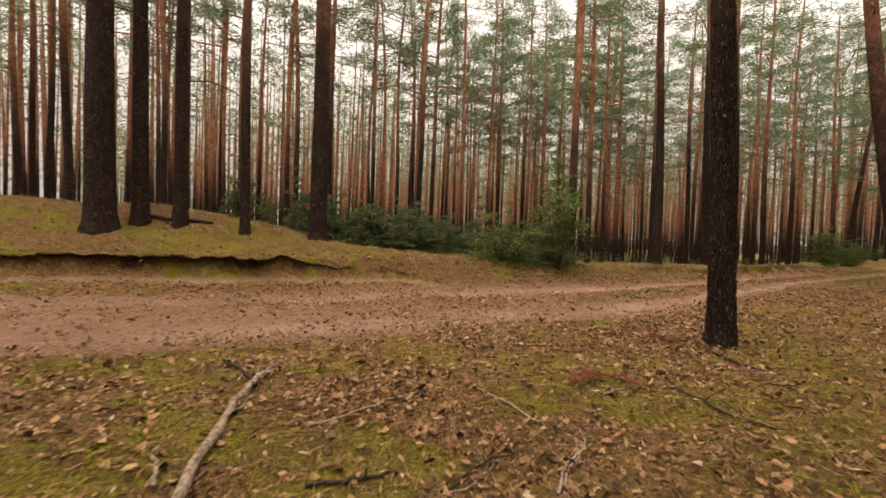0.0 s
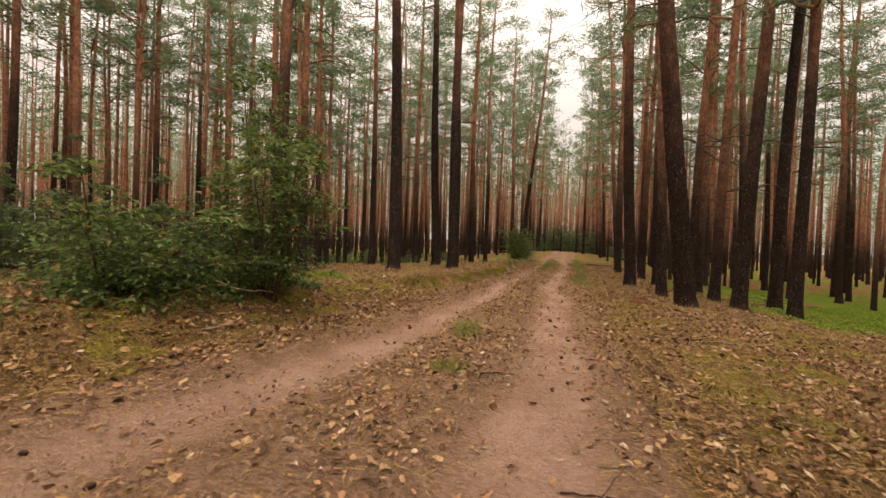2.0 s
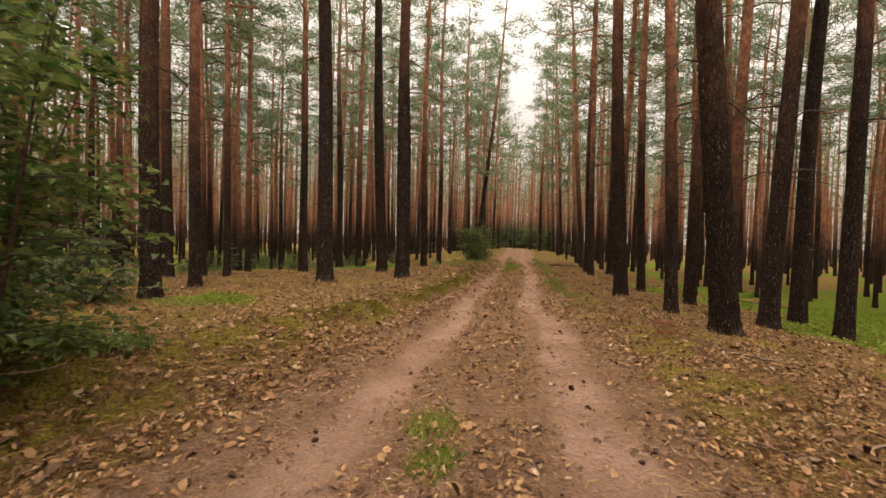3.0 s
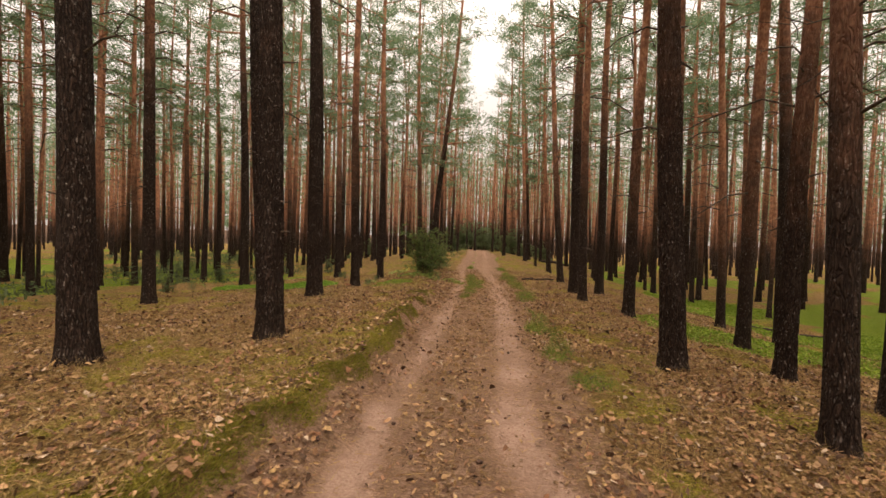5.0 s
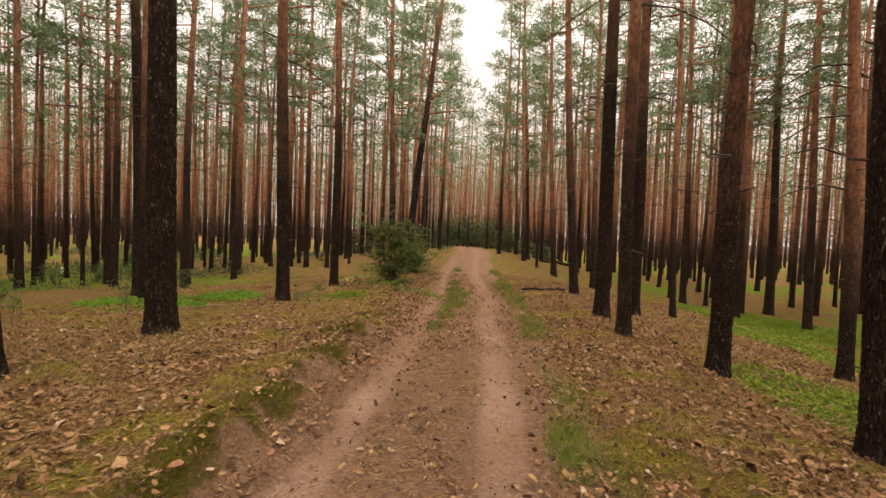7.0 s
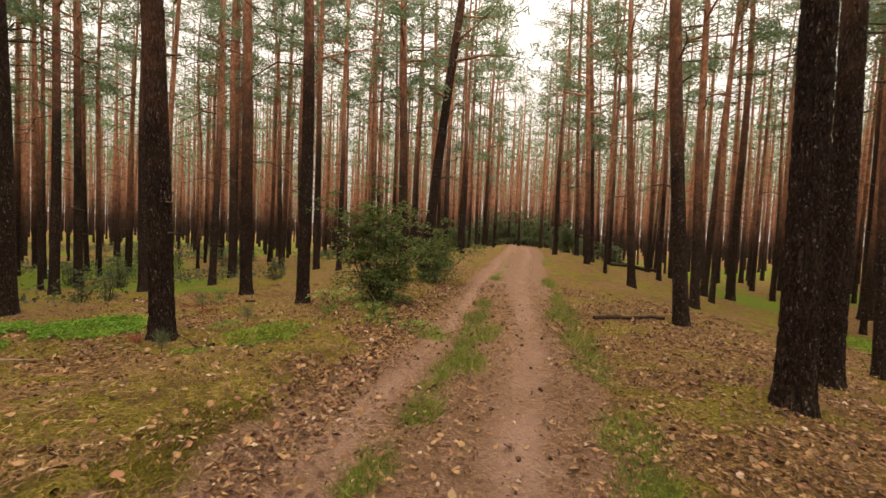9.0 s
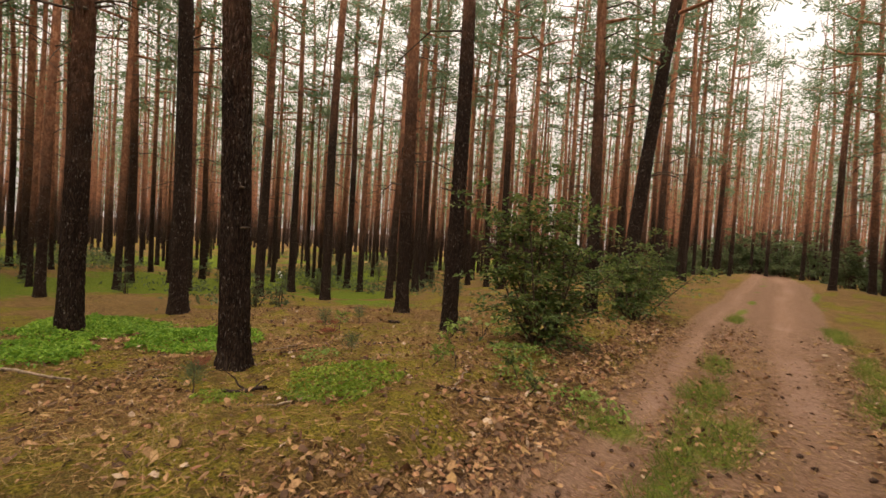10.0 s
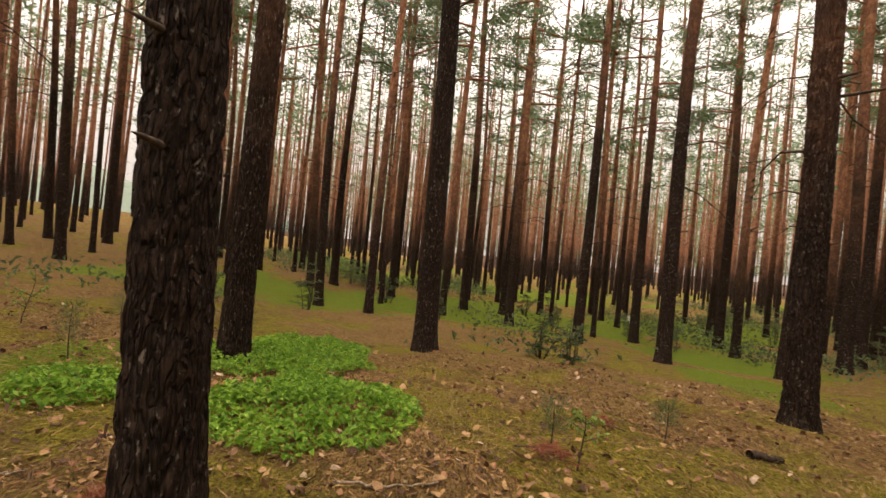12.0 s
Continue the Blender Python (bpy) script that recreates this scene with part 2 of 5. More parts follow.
def bank_x(y):
    """The foot of the bank beside the road."""
    return np.interp(y, [-60, -10, 0.25, 4, 7.7, 11.7, 15, 18, 19.5, 21.3, 23.2, 25.9, 28.5, 31.4, 35.1, 38.6, 44.8, 60], [-26, -12.6, -10.55, -9.51, -8.64, -8.7, -8.6, -8.5, -8.52, -8.6, -8.76, -8.98, -9.22, -9.75, -10.39, -11.03, -12.0, -14])


def bank_h(y):
    return np.interp(y, [-10, 4, 9, 12, 16, 24, 30, 36, 40], [0.55, 0.5, 0.38, 0.24, 0.17, 0.16, 0.12, 0.1, 0.04])


def face_w(y):
    """How wide the bank's face is: steep where the turf is torn, a slope under the big shrub."""
    return np.interp(y, [5, 8, 11.8, 14, 18, 22, 28, 32], [0.3, 1.0, 0.9, 0.7, 0.26, 0.18, 0.24, 0.6])


def table(seed, n=64):
    return np.random.RandomState(seed).rand(n, n)


def vnoise(x, y, seed=0):
    """Smooth value noise of two coordinates, 0 to 1, one cell a unit."""
    g = table(seed)
    xi, yi = np.floor(x).astype(int), np.floor(y).astype(int)
    u, v = x - xi, y - yi
    u, v = u * u * (3 - 2 * u), v * v * (3 - 2 * v)
    a, b = g[xi % 64, yi % 64], g[(xi + 1) % 64, yi % 64]
    c, d = g[xi % 64, (yi + 1) % 64], g[(xi + 1) % 64, (yi + 1) % 64]
    return (a * (1 - u) + b * u) * (1 - v) + (c * (1 - u) + d * u) * v


def bank_edge(x, y):
    """How far past the bank's foot, with its ragged line."""
    return bank_x(y) - x + 0.3 * (vnoise(x * 0 + 3, y * 1.6, 1) - 0.5) + 0.16 * (vnoise(x * 2, y * 5, 2) - 0.5)


def broad_z(x, y):
    """The ground without its small bumps."""
    c, d = road_c(y), bank_edge(x, y)
    z = np.interp(y, [0, 25, 38, 48, 58, 68, 85, 120], [0.2, 0.2, 0.14, 0.18, 0.48, 0.3, 0.2, 0.4])
    z = z + bank_h(y) * sstep(0, face_w(y), d) + 0.15 * sstep(-1.4, 0, d) * sstep(15, 10, y) + 0.15 * sstep(-0.5, 0, d) * sstep(10, 15, y) * sstep(32, 27, y)
    z = z + (0.25 + 0.95 * sstep(7, 0, y)) * sstep(12, 3, y) * sstep(0.2, 4.2, d)
    z = z - np.interp(y, [8, 14, 29, 33, 38, 44], [0, 0.12, 0.14, 0.22, 0.3, 0.3]) * sstep(0.6, 2.6, d)
    z = z - np.interp(y, [14, 20, 26, 30, 34, 38, 42], [0.0, 0.03, 0.055, 0.07, 0.065, 0.08, 0.1]) * np.clip(d - 2.5, 0, 14)
    e = x - (c + 1.6)
    return z - np.interp(y, [4, 12, 20, 28], [0, 0.04, 0.095, 0.165]) * np.clip(e - 1.8, 0, 9)


def tracks(x, y):
    """How deep in a wheel track, 0 to 1, and how far inside the road."""
    lat = x - road_c(y) + 0.25 * (vnoise(y * 0.35, x * 0 + 9, 3) - 0.5)
    g = gauge(y)
    wide = np.interp(y, [4, 9, 14, 22, 40], [0.7, 0.62, 0.44, 0.36, 0.34])
    t = np.exp(-(((lat - g) / wide) ** 2)) + 0.92 * np.exp(-(((lat + g) / (wide * np.interp(y, [30, 34], [0.9, 0.65]))) ** 2))
    side = np.where(lat < 0, np.interp(y, [30, 34], [0.0, 0.45]), 0.0)
    return np.clip(t, 0, 1), sstep(g + 1.25 - side, g + 0.55 - side, np.abs(lat)), lat


def ground_z(x, y):
    x, y = np.asarray(x, float), np.asarray(y, float)
    t, inside, _ = tracks(x, y)
    d = bank_edge(x, y)
    lump = 0.09 * (vnoise(x * 0.9, y * 0.9, 4) - 0.5) + 0.05 * (vnoise(x * 2.7, y * 2.7, 5) - 0.5) + 0.045 * (vnoise(x * 5.3, y * 5.3, 6) - 0.5)
    lip = 0.085 * np.exp(-(((d - face_w(y) - 0.06) / 0.2) ** 2)) * sstep(31, 27, y) * (0.1 + 1.3 * vnoise(x * 3.4, y * 3.4, 7))
    lump = lump + (0.13 * (vnoise(x * 1.9, y * 1.9, 35) - 0.5) + 0.06 * (vnoise(x * 4.1, y * 4.1, 36) - 0.5)) * sstep(0.5, 0.9, d) * sstep(16, 9, y)
    return broad_z(x, y) + lump * (1 - 0.75 * inside) - 0.045 * t + lip


GREEN_BLOBS = [(-1.95, 28.36, 1.6, 2.4), (-0.21, 28.08, 2.2, 2.0), (2.6, 43, 2.6, 4.0), (3.43, 41.75, 3, 4), (1.15, 52.85, 2.5, 4), (-0.15, 20.52, 1.5, 2.6), (3.2, 20, 3, 4),
               (-41, 32, 4, 6), (-43.83, 36.63, 4, 6), (-43.45, 42.3, 4, 6), (-24.61, 42.66, 4, 2.4), (-32.32, 37.73, 3, 4), (-12.46, 16.35, 1.3, 0.8), (-15.95, 30.47, 1.2, 0.8), (-19.73, 40.04, 2.2, 1), (-28.77, 35.53, 3.5, 3), (2.6, 24.5, 2.6, 2.8), (4.8, 28, 2.8, 3.2), (2.8, 33.5, 2.4, 2.6), (6.5, 33, 2.5, 3), (1.0, 37, 1.6, 2)]


# grass tufts beside and between the wheel tracks
TUFTS = [(-6.29, 25.27, 0.2, 0.7), (-6, 23.16, 0.2, 0.5), (-5.65, 21.69, 0.25, 0.4), (-6.55, 30.2, 0.2, 0.8), (-7.35, 37.14, 0.3, 0.9), (-7, 35.05, 0.25, 0.7), (-6.58, 31.39, 0.25, 0.5), (-6.47, 30.58, 0.2, 0.3),
         (-8.52, 34.76, 0.2, 0.7), (-8.37, 32.9, 0.2, 0.5), (-8.44, 31.2, 0.18, 0.4), (-8.44, 30.02, 0.15, 0.4), (-8.98, 36.08, 0.2, 0.6), (-6.99, 33.51, 0.12, 0.25), (-6.2, 10.38, 0.2, 0.2), (-6.59, 12.1, 0.15, 0.3), (-9.35, 34.26, 0.3, 0.3), (-6.77, 12.66, 0.2, 0.3)]


# beds of moss
MOSSY = [(-9.24, 12.78, 0.35, 0.5), (-9.29, 13.45, 0.3, 0.3), (-9.27, 14.27, 0.3, 0.3), (-12.68, 15.81, 0.8, 0.5), (-11.7, 16.31, 0.6, 0.4), (-9.75, 20.5, 0.8, 1.0), (-9.43, 20.12, 0.3, 0.8), (-9.39, 22.88, 0.4, 1.0),
         (-10.76, 29.82, 0.7, 0.6), (-11.08, 30.78, 0.6, 0.5), (-10.32, 30.82, 0.5, 0.5), (-13.47, 32.81, 0.6, 0.6), (-4.49, 1.5, 0.5, 0.9), (-1.88, 3.4, 0.5, 0.6), (-0.48, 5.54, 0.9, 1.2), (-2.25, 0.82, 0.4, 0.5), (-1.36, 1.44, 0.3, 0.4),
         (-3.07, 12.48, 0.6, 1.0), (-2.17, 5.17, 0.5, 0.7), (-1.58, 8.05, 0.8, 1.2), (-10.4, 7.4, 0.7, 0.9), (-11.2, 5.8, 1.0, 0.9), (-9.7, 9.0, 0.5, 0.6), (-11.0, 3.2, 0.9, 1.0), (-11.6, 1.0, 1.0, 1.0)]


def tussock(x, y):
    """Where moss stands free of leaves, 0 to 1."""
    own = np.zeros_like(x)
    for bx, by, rx, ry in MOSSY:
        own = np.maximum(own, np.exp(-((((x - bx) / rx) ** 2 + ((y - by) / ry) ** 2) ** 1.5)) * (0.35 + 1.1 * vnoise(x * 4.5, y * 4.5, 37)))
    return np.maximum(np.clip(own, 0, 1), sstep(0.48, 0.66, 0.6 * vnoise(x * 1.15, y * 1.15, 20) + 0.4 * vnoise(x * 3.1, y * 3.1, 22)))


def cover_of(x, y):
    """Amounts of road, sand, moss, green and bare earth; the last also paints shade."""
    t, inside, lat = tracks(x, y)
    d = bank_edge(x, y)
    broad = vnoise(x * 0.55, y * 0.55, 8)
    patch = vnoise(x * 1.5, y * 1.5, 10)
    sand = (0.35 * t + 0.65 * sstep(0.3, 0.8, t)) * np.interp(y, [0, 8, 16, 26, 32, 60], [0.62, 0.68, 0.76, 0.72, 0.58, 0.6]) * (0.5 + 0.6 * patch)
    sand = sand * (1 - 0.8 * sstep(-0.42, -0.12, d) * sstep(8, 11, y) * sstep(31, 27, y))
    sand = np.maximum(sand, 0.34 * sstep(9, 1, y) * inside * (0.6 + 0.8 * patch))
    near_left = sstep(0.15, 0.4, d) * (sstep(5, 1.0, d) * 0.35 + 0.62 - 0.28 * sstep(11, 7, y) - 0.06 * sstep(14, 17, y) * sstep(30, 27, y) + 0.15 * sstep(27, 31, y))
    right = sstep(1.9, 3.0, lat) * (0.5 + 0.35 * sstep(20, 6, y))
    moss = (near_left + right) * (0.4 + 0.85 * broad) * sstep(95, 60, y)
    bed = tussock(x, y)
    moss = np.maximum(moss * (0.5 + 0.9 * bed), 0.95 * bed * (1 - inside))
    moss = np.maximum(moss, (0.15 + 0.95 * patch) * sstep(0.08, 0.2, d) * sstep(0.6, 0.3, d) * sstep(29, 25, y) * sstep(6, 9, y))
    green = np.zeros_like(x)
    for bx, by, rx, ry in GREEN_BLOBS:
        green = np.maximum(green, np.exp(-((((x - bx) / rx) ** 2 + ((y - by) / ry) ** 2) ** 2)))
    verge = np.exp(-(((lat - 1.6) / 0.24) ** 2)) * sstep(20, 26, y) * sstep(0.35, 0.6, vnoise(y * 0.9, lat, 11))
    middle = np.exp(-(((lat + 0.25) / 0.22) ** 2)) * sstep(29, 33, y) * sstep(0.35, 0.6, vnoise(y * 0.9, lat, 12))
    for bx, by, rx, ry in TUFTS:
        verge = np.maximum(verge, np.exp(-((((x - bx) / (1.35 * rx)) ** 2 + ((y - by) / (1.2 * ry)) ** 2) ** 2)))
    hollow = sstep(7, 13, x - road_c(y)) + sstep(11, 18, bank_x(y) - x) * sstep(16, 24, y)
    hollow = hollow * sstep(82, 62, np.hypot(x + 10, (y - 30) / 1.1))
    green = np.maximum(green, hollow * sstep(0.47, 0.6, 0.55 * vnoise(x * 0.13 + 0.05 * y, y * 0.13 - 0.05 * x, 13) + 0.28 * vnoise(x * 0.5, y * 0.5, 33) + 0.17 * vnoise(x * 1.7, y * 1.7, 34)) * 0.9)
    green = np.maximum(green * (0.6 + 0.6 * patch), 0.62 * np.maximum(verge, middle))
    wide = np.minimum(face_w(y) * 0.8, 0.24)
    soil_shade = sstep(-0.04, 0.03, d) * sstep(wide + 0.05, wide - 0.02, d) * sstep(32, 27, y) * (0.35 + 0.6 * patch) * (1 - 0.75 * sstep(6, 7.5, y)) * sstep(0.25, 0.7, vnoise(x * 0 + 2, y * 1.9, 44) + 0.3 * sstep(7, 5, y))
    soil_shade = soil_shade * (1 - sstep(7.5, 6, y) * (1 - 0.9 * sstep(0.06, 0.16, d)))
    sand = np.maximum(sand, 0.62 * sstep(7.5, 6, y) * sstep(-0.5, 0.0, d) * sstep(0.15, 0.05, d))
    soil_shade = np.maximum(soil_shade, (0.3 + 0.35 * patch) * np.exp(-(((lat + gauge(y) + 0.62) / 0.32) ** 2)) * sstep(29, 33, y) * sstep(46, 40, y))
    # dark earth under the shrub, with the shrub's shade painted into the amount
    soil_shade = np.maximum(soil_shade, 0.62 * np.exp(-((((x + 11.0) / 1.0) ** 2 + ((y - 36.7) / 1.1) ** 2) ** 2)))
    # far ground painted darker, to offset the full daylight beyond the trees
    soil_shade = np.maximum(soil_shade, (0.55 + 0.3 * broad) * sstep(88, 97, np.hypot(x + 10, (y - 30) / 1.12)))
    return inside * (1 - 0.3 * sstep(0.3, 0.6, d)), sand, moss, green, soil_shade


# ---- mesh helpers ----


def mesh_of(name, verts, faces, mat, smooth=False, **attrs):
    """A mesh from arrays of places and of equal-sided faces."""
    verts, faces = np.asarray(verts, np.float32), np.asarray(faces, np.int32)
    m = bpy.data.meshes.new(name)
    k = faces.shape[1]
    m.vertices.add(len(verts))
    m.vertices.foreach_set("co", verts.ravel())
    m.loops.add(faces.size)
    m.loops.foreach_set("vertex_index", faces.ravel())
    m.polygons.add(len(faces))
    m.polygons.foreach_set("loop_start", np.arange(0, faces.size, k, dtype=np.int32))
    m.polygons.foreach_set("use_smooth", np.full(len(faces), smooth))
    for key, value in attrs.items():
        m.attributes.new(key, "FLOAT", "POINT").data.foreach_set("value", np.asarray(value, np.float32))
    m.materials.append(mat)
    m.update(calc_edges=True)
    return m


def part(name, mesh, parent, label="", at=None):
    ob = new(name, mesh)
    ob.parent = parent
    if at is not None:
        ob.matrix_local = at
    return tagged(ob, label) if label else ob


def tube(points, radii, sides=6, closed=True):
    """Places, faces and height of a bent tapering tube."""
    points, radii = np.asarray(points, float), np.asarray(radii, float)
    way = np.gradient(points, axis=0)
    way /= np.linalg.norm(way, axis=1)[:, None] + 1e-9
    ref = np.where(np.abs(way[:, 2:3]) > 0.85, [[1.0, 0, 0]], [[0, 0, 1.0]])
    u = np.cross(way, ref)
    u /= np.linalg.norm(u, axis=1)[:, None]
    w = np.cross(way, u)
    a = np.linspace(0, 2 * np.pi, sides, endpoint=False)
    ring = np.cos(a)[None, :, None] * u[:, None] + np.sin(a)[None, :, None] * w[:, None]
    v = (points[:, None] + radii[:, None, None] * ring).reshape(-1, 3)
    i, j = np.meshgrid(np.arange(len(points) - 1), np.arange(sides), indexing="ij")
    k = (j + 1) % sides
    f = np.stack([i * sides + j, i * sides + k, (i + 1) * sides + k, (i + 1) * sides + j], -1).reshape(-1, 4)
    return v, f


def joined(pieces):
    """Several (places, faces) as one."""
    vs, fs, n = [], [], 0
    for v, f in pieces:
        vs.append(v)
        fs.append(f + n)
        n += len(v)
    return np.concatenate(vs), np.concatenate(fs)


def unit(v):
    return v / (np.linalg.norm(v, axis=-1, keepdims=True) + 1e-9)


def leaves(at, way, up, length, width, curl=0.25, full=False):
    """Pointed folded leaves: at their stalks, along way, facing up; full: with uneven rounded outlines."""
    way, side = unit(way), unit(np.cross(way, up))
    nrm = np.cross(side, way)
    length, width = np.asarray(length)[:, None], np.asarray(width)[:, None]
    tip = at + way * length - nrm * length * curl
    if not full:
        mid = at + way * length * 0.5
        a = mid + side * width * 0.5 + nrm * width * 0.25
        b = mid - side * width * 0.5 + nrm * width * 0.25
        v = np.stack([at, a, tip, b], 1).reshape(-1, 3)
        k = np.arange(len(at))[:, None] * 4
        return v, np.concatenate([k + [0, 1, 2], k + [0, 2, 3]])
    rs = np.random.RandomState(8)
    out = []
    for along, s, up_ in ((0.28, 1, 0.3), (0.72, 1, 0.1), (0.72, -1, 0.15), (0.28, -1, 0.35)):
        j = 0.35 + 1.1 * rs.rand(len(at), 1)
        out.append(at + way * length * along * (0.9 + 0.2 * j) + s * side * width * 0.5 * j + nrm * (width * up_ * j - length * curl * along ** 2))
    v = np.stack([at, out[0], out[1], tip, out[2], out[3]], 1).reshape(-1, 3)
    k = np.arange(len(at))[:, None] * 6
    return v, np.concatenate([k + [0, 1, 5], k + [1, 2, 5], k + [2, 4, 5], k + [2, 3, 4]])


def blades(at, way, length, width):
    """Thin one-sided slivers: grass and needles."""
    way = unit(way)
    side = unit(np.cross(way, np.random.RandomState(3).normal(size=way.shape)))
    length, width = np.asarray(length)[:, None], np.asarray(width)[:, None]
    v = np.stack([at - side * width / 2, at + side * width / 2, at + way * length], 1).reshape(-1, 3)
    return v, np.arange(len(at) * 3).reshape(-1, 3)


def dirs(rs, n, flat=1.0, up=0.0):
    d = rs.normal(size=(n, 3))
    d[:, 2] = d[:, 2] * flat + up
    return unit(d)


# ---- ground ----


def spaced(lo, mid_lo, mid_hi, hi, fine, grow):
    mid = list(np.arange(mid_lo, mid_hi, fine))
    step, v = fine, mid[-1]
    while v < hi:
        step *= grow
        v += step
        mid.append(v)
    step, v, low = fine, mid_lo, []
    while v > lo:
        step *= grow
        v -= step
        low.append(v)
    return np.array(low[::-1] + mid)


gx, gy = spaced(-700, -15.5, -1.0, 700, 0.09, 1.065), spaced(-700, -0.5, 38.5, 900, 0.115, 1.065)
GX, GY = np.meshgrid(gx, gy, indexing="ij")
px_, py_ = GX.ravel(), GY.ravel()
i, j = np.meshgrid(np.arange(len(gx) - 1), np.arange(len(gy) - 1), indexing="ij")
n = len(gy)
quads = np.stack([i * n + j, (i + 1) * n + j, (i + 1) * n + j + 1, i * n + j + 1], -1).reshape(-1, 4)
road_a, sand_a, moss_a, green_a, soil_shade_a = cover_of(px_, py_)
ground = new("ground", mesh_of("ground", np.stack([px_, py_, ground_z(px_, py_)], 1), quads, FLOOR, True, road=road_a, sand=sand_a, moss=moss_a, green=green_a, soil_shade=soil_shade_a))
tagged(ground, "sandy forest track with two wheel ruts through mossy needle-strewn ground", "ground", kind="structure")


def ridge():
    """A far wooded rise beyond the forest's edge."""
    a = np.linspace(radians(195), radians(250), 40)
    v = []
    for k, (r, h) in enumerate(((330, -2), (360, 20), (400, 34), (460, 30), (520, -2))):
        hh = h * np.sin(np.linspace(0.25, np.pi - 0.1, 40)) * (1 + 0.12 * np.sin(a * 37)) if h > 0 else np.full(40, h)
        v.append(np.stack([-11 + r * np.cos(a), 34 + r * np.sin(a), hh], 1))
    v = np.concatenate(v)
    i, j = np.meshgrid(np.arange(4), np.arange(39), indexing="ij")
    return v, np.stack([i * 40 + j, i * 40 + j + 1, (i + 1) * 40 + j + 1, (i + 1) * 40 + j], -1).reshape(-1, 4)


tagged(new("backdrop", mesh_of("backdrop", *ridge(), HILL, True)), "hazy green wooded hill beyond the forest edge", "hill", kind="structure")

# ---- pines ----


def trunk_mesh(seed, height, radius, lean=(0.0, 0.0), sides=14, segs=22, furrows=0.0, aged=1.0, sway=1.0):
    """A pine's trunk: flared foot, slow bends, taper; furrows: depth of its bark plates."""
    rs = np.random.RandomState(seed)
    if furrows:
        zs = np.concatenate([np.linspace(-0.25, 6.5, segs), np.linspace(6.9, height, 14)])
    else:
        zs = np.concatenate([[-0.25, 0, 0.12, 0.35, 0.8], np.linspace(1.6, height, segs - 5)])
    a = np.linspace(0, 2 * np.pi, sides, endpoint=False)
    Z, A = np.meshgrid(zs, a, indexing="ij")
    foot = 1 + 0.28 * np.exp(-np.clip(Z, 0, None) / 0.22) * (1 + 0.35 * np.sin(A * 5 + rs.rand() * 6))
    r = radius * foot * (0.14 + 0.86 * np.clip(1 - Z / height, 0, 1) ** 0.75)
    if furrows:
        u = A / (2 * np.pi) * 24
        wob = vnoise(u * 0.7, Z * 2.6, seed % 50) * 2.4 + vnoise(u * 2, Z * 7, 31) * 0.5
        ridge_ = np.abs(((u + wob) % 1) - 0.5) * 2
        cross = np.abs(((Z * 4.2 + 3 * vnoise(np.floor(u + wob), Z * 0.5, 21)) % 1) - 0.5) * 2
        plate = np.clip(ridge_ * 1.7, 0, 1) * np.clip(cross * 2.6, 0.25, 1)
        fade = sstep(7, 5, Z)
        r = r + furrows * fade * (plate - 0.5) + furrows * 0.35 * fade * (vnoise(u * 4, Z * 22, 30) - 0.5)
    bend = 0.021 * (1 + 2.2 * rs.rand()) * sway
    p1, p2 = rs.rand(2) * 6
    cx = lean[0] * Z + bend * Z / 4 * np.sin(Z * 0.33 + p1) * sstep(0, 3, Z)
    cy = lean[1] * Z + bend * Z / 4 * np.sin(Z * 0.29 + p2) * sstep(0, 3, Z)
    v = np.stack([cx + r * np.cos(A), cy + r * np.sin(A), Z], -1).reshape(-1, 3)
    i, j = np.meshgrid(np.arange(len(zs) - 1), np.arange(sides), indexing="ij")
    k = (j + 1) % sides
    f = np.stack([i * sides + j, i * sides + k, (i + 1) * sides + k, (i + 1) * sides + j], -1).reshape(-1, 4)
    return mesh_of("trunk", v, f, BARK, True, height=Z.ravel() * aged)


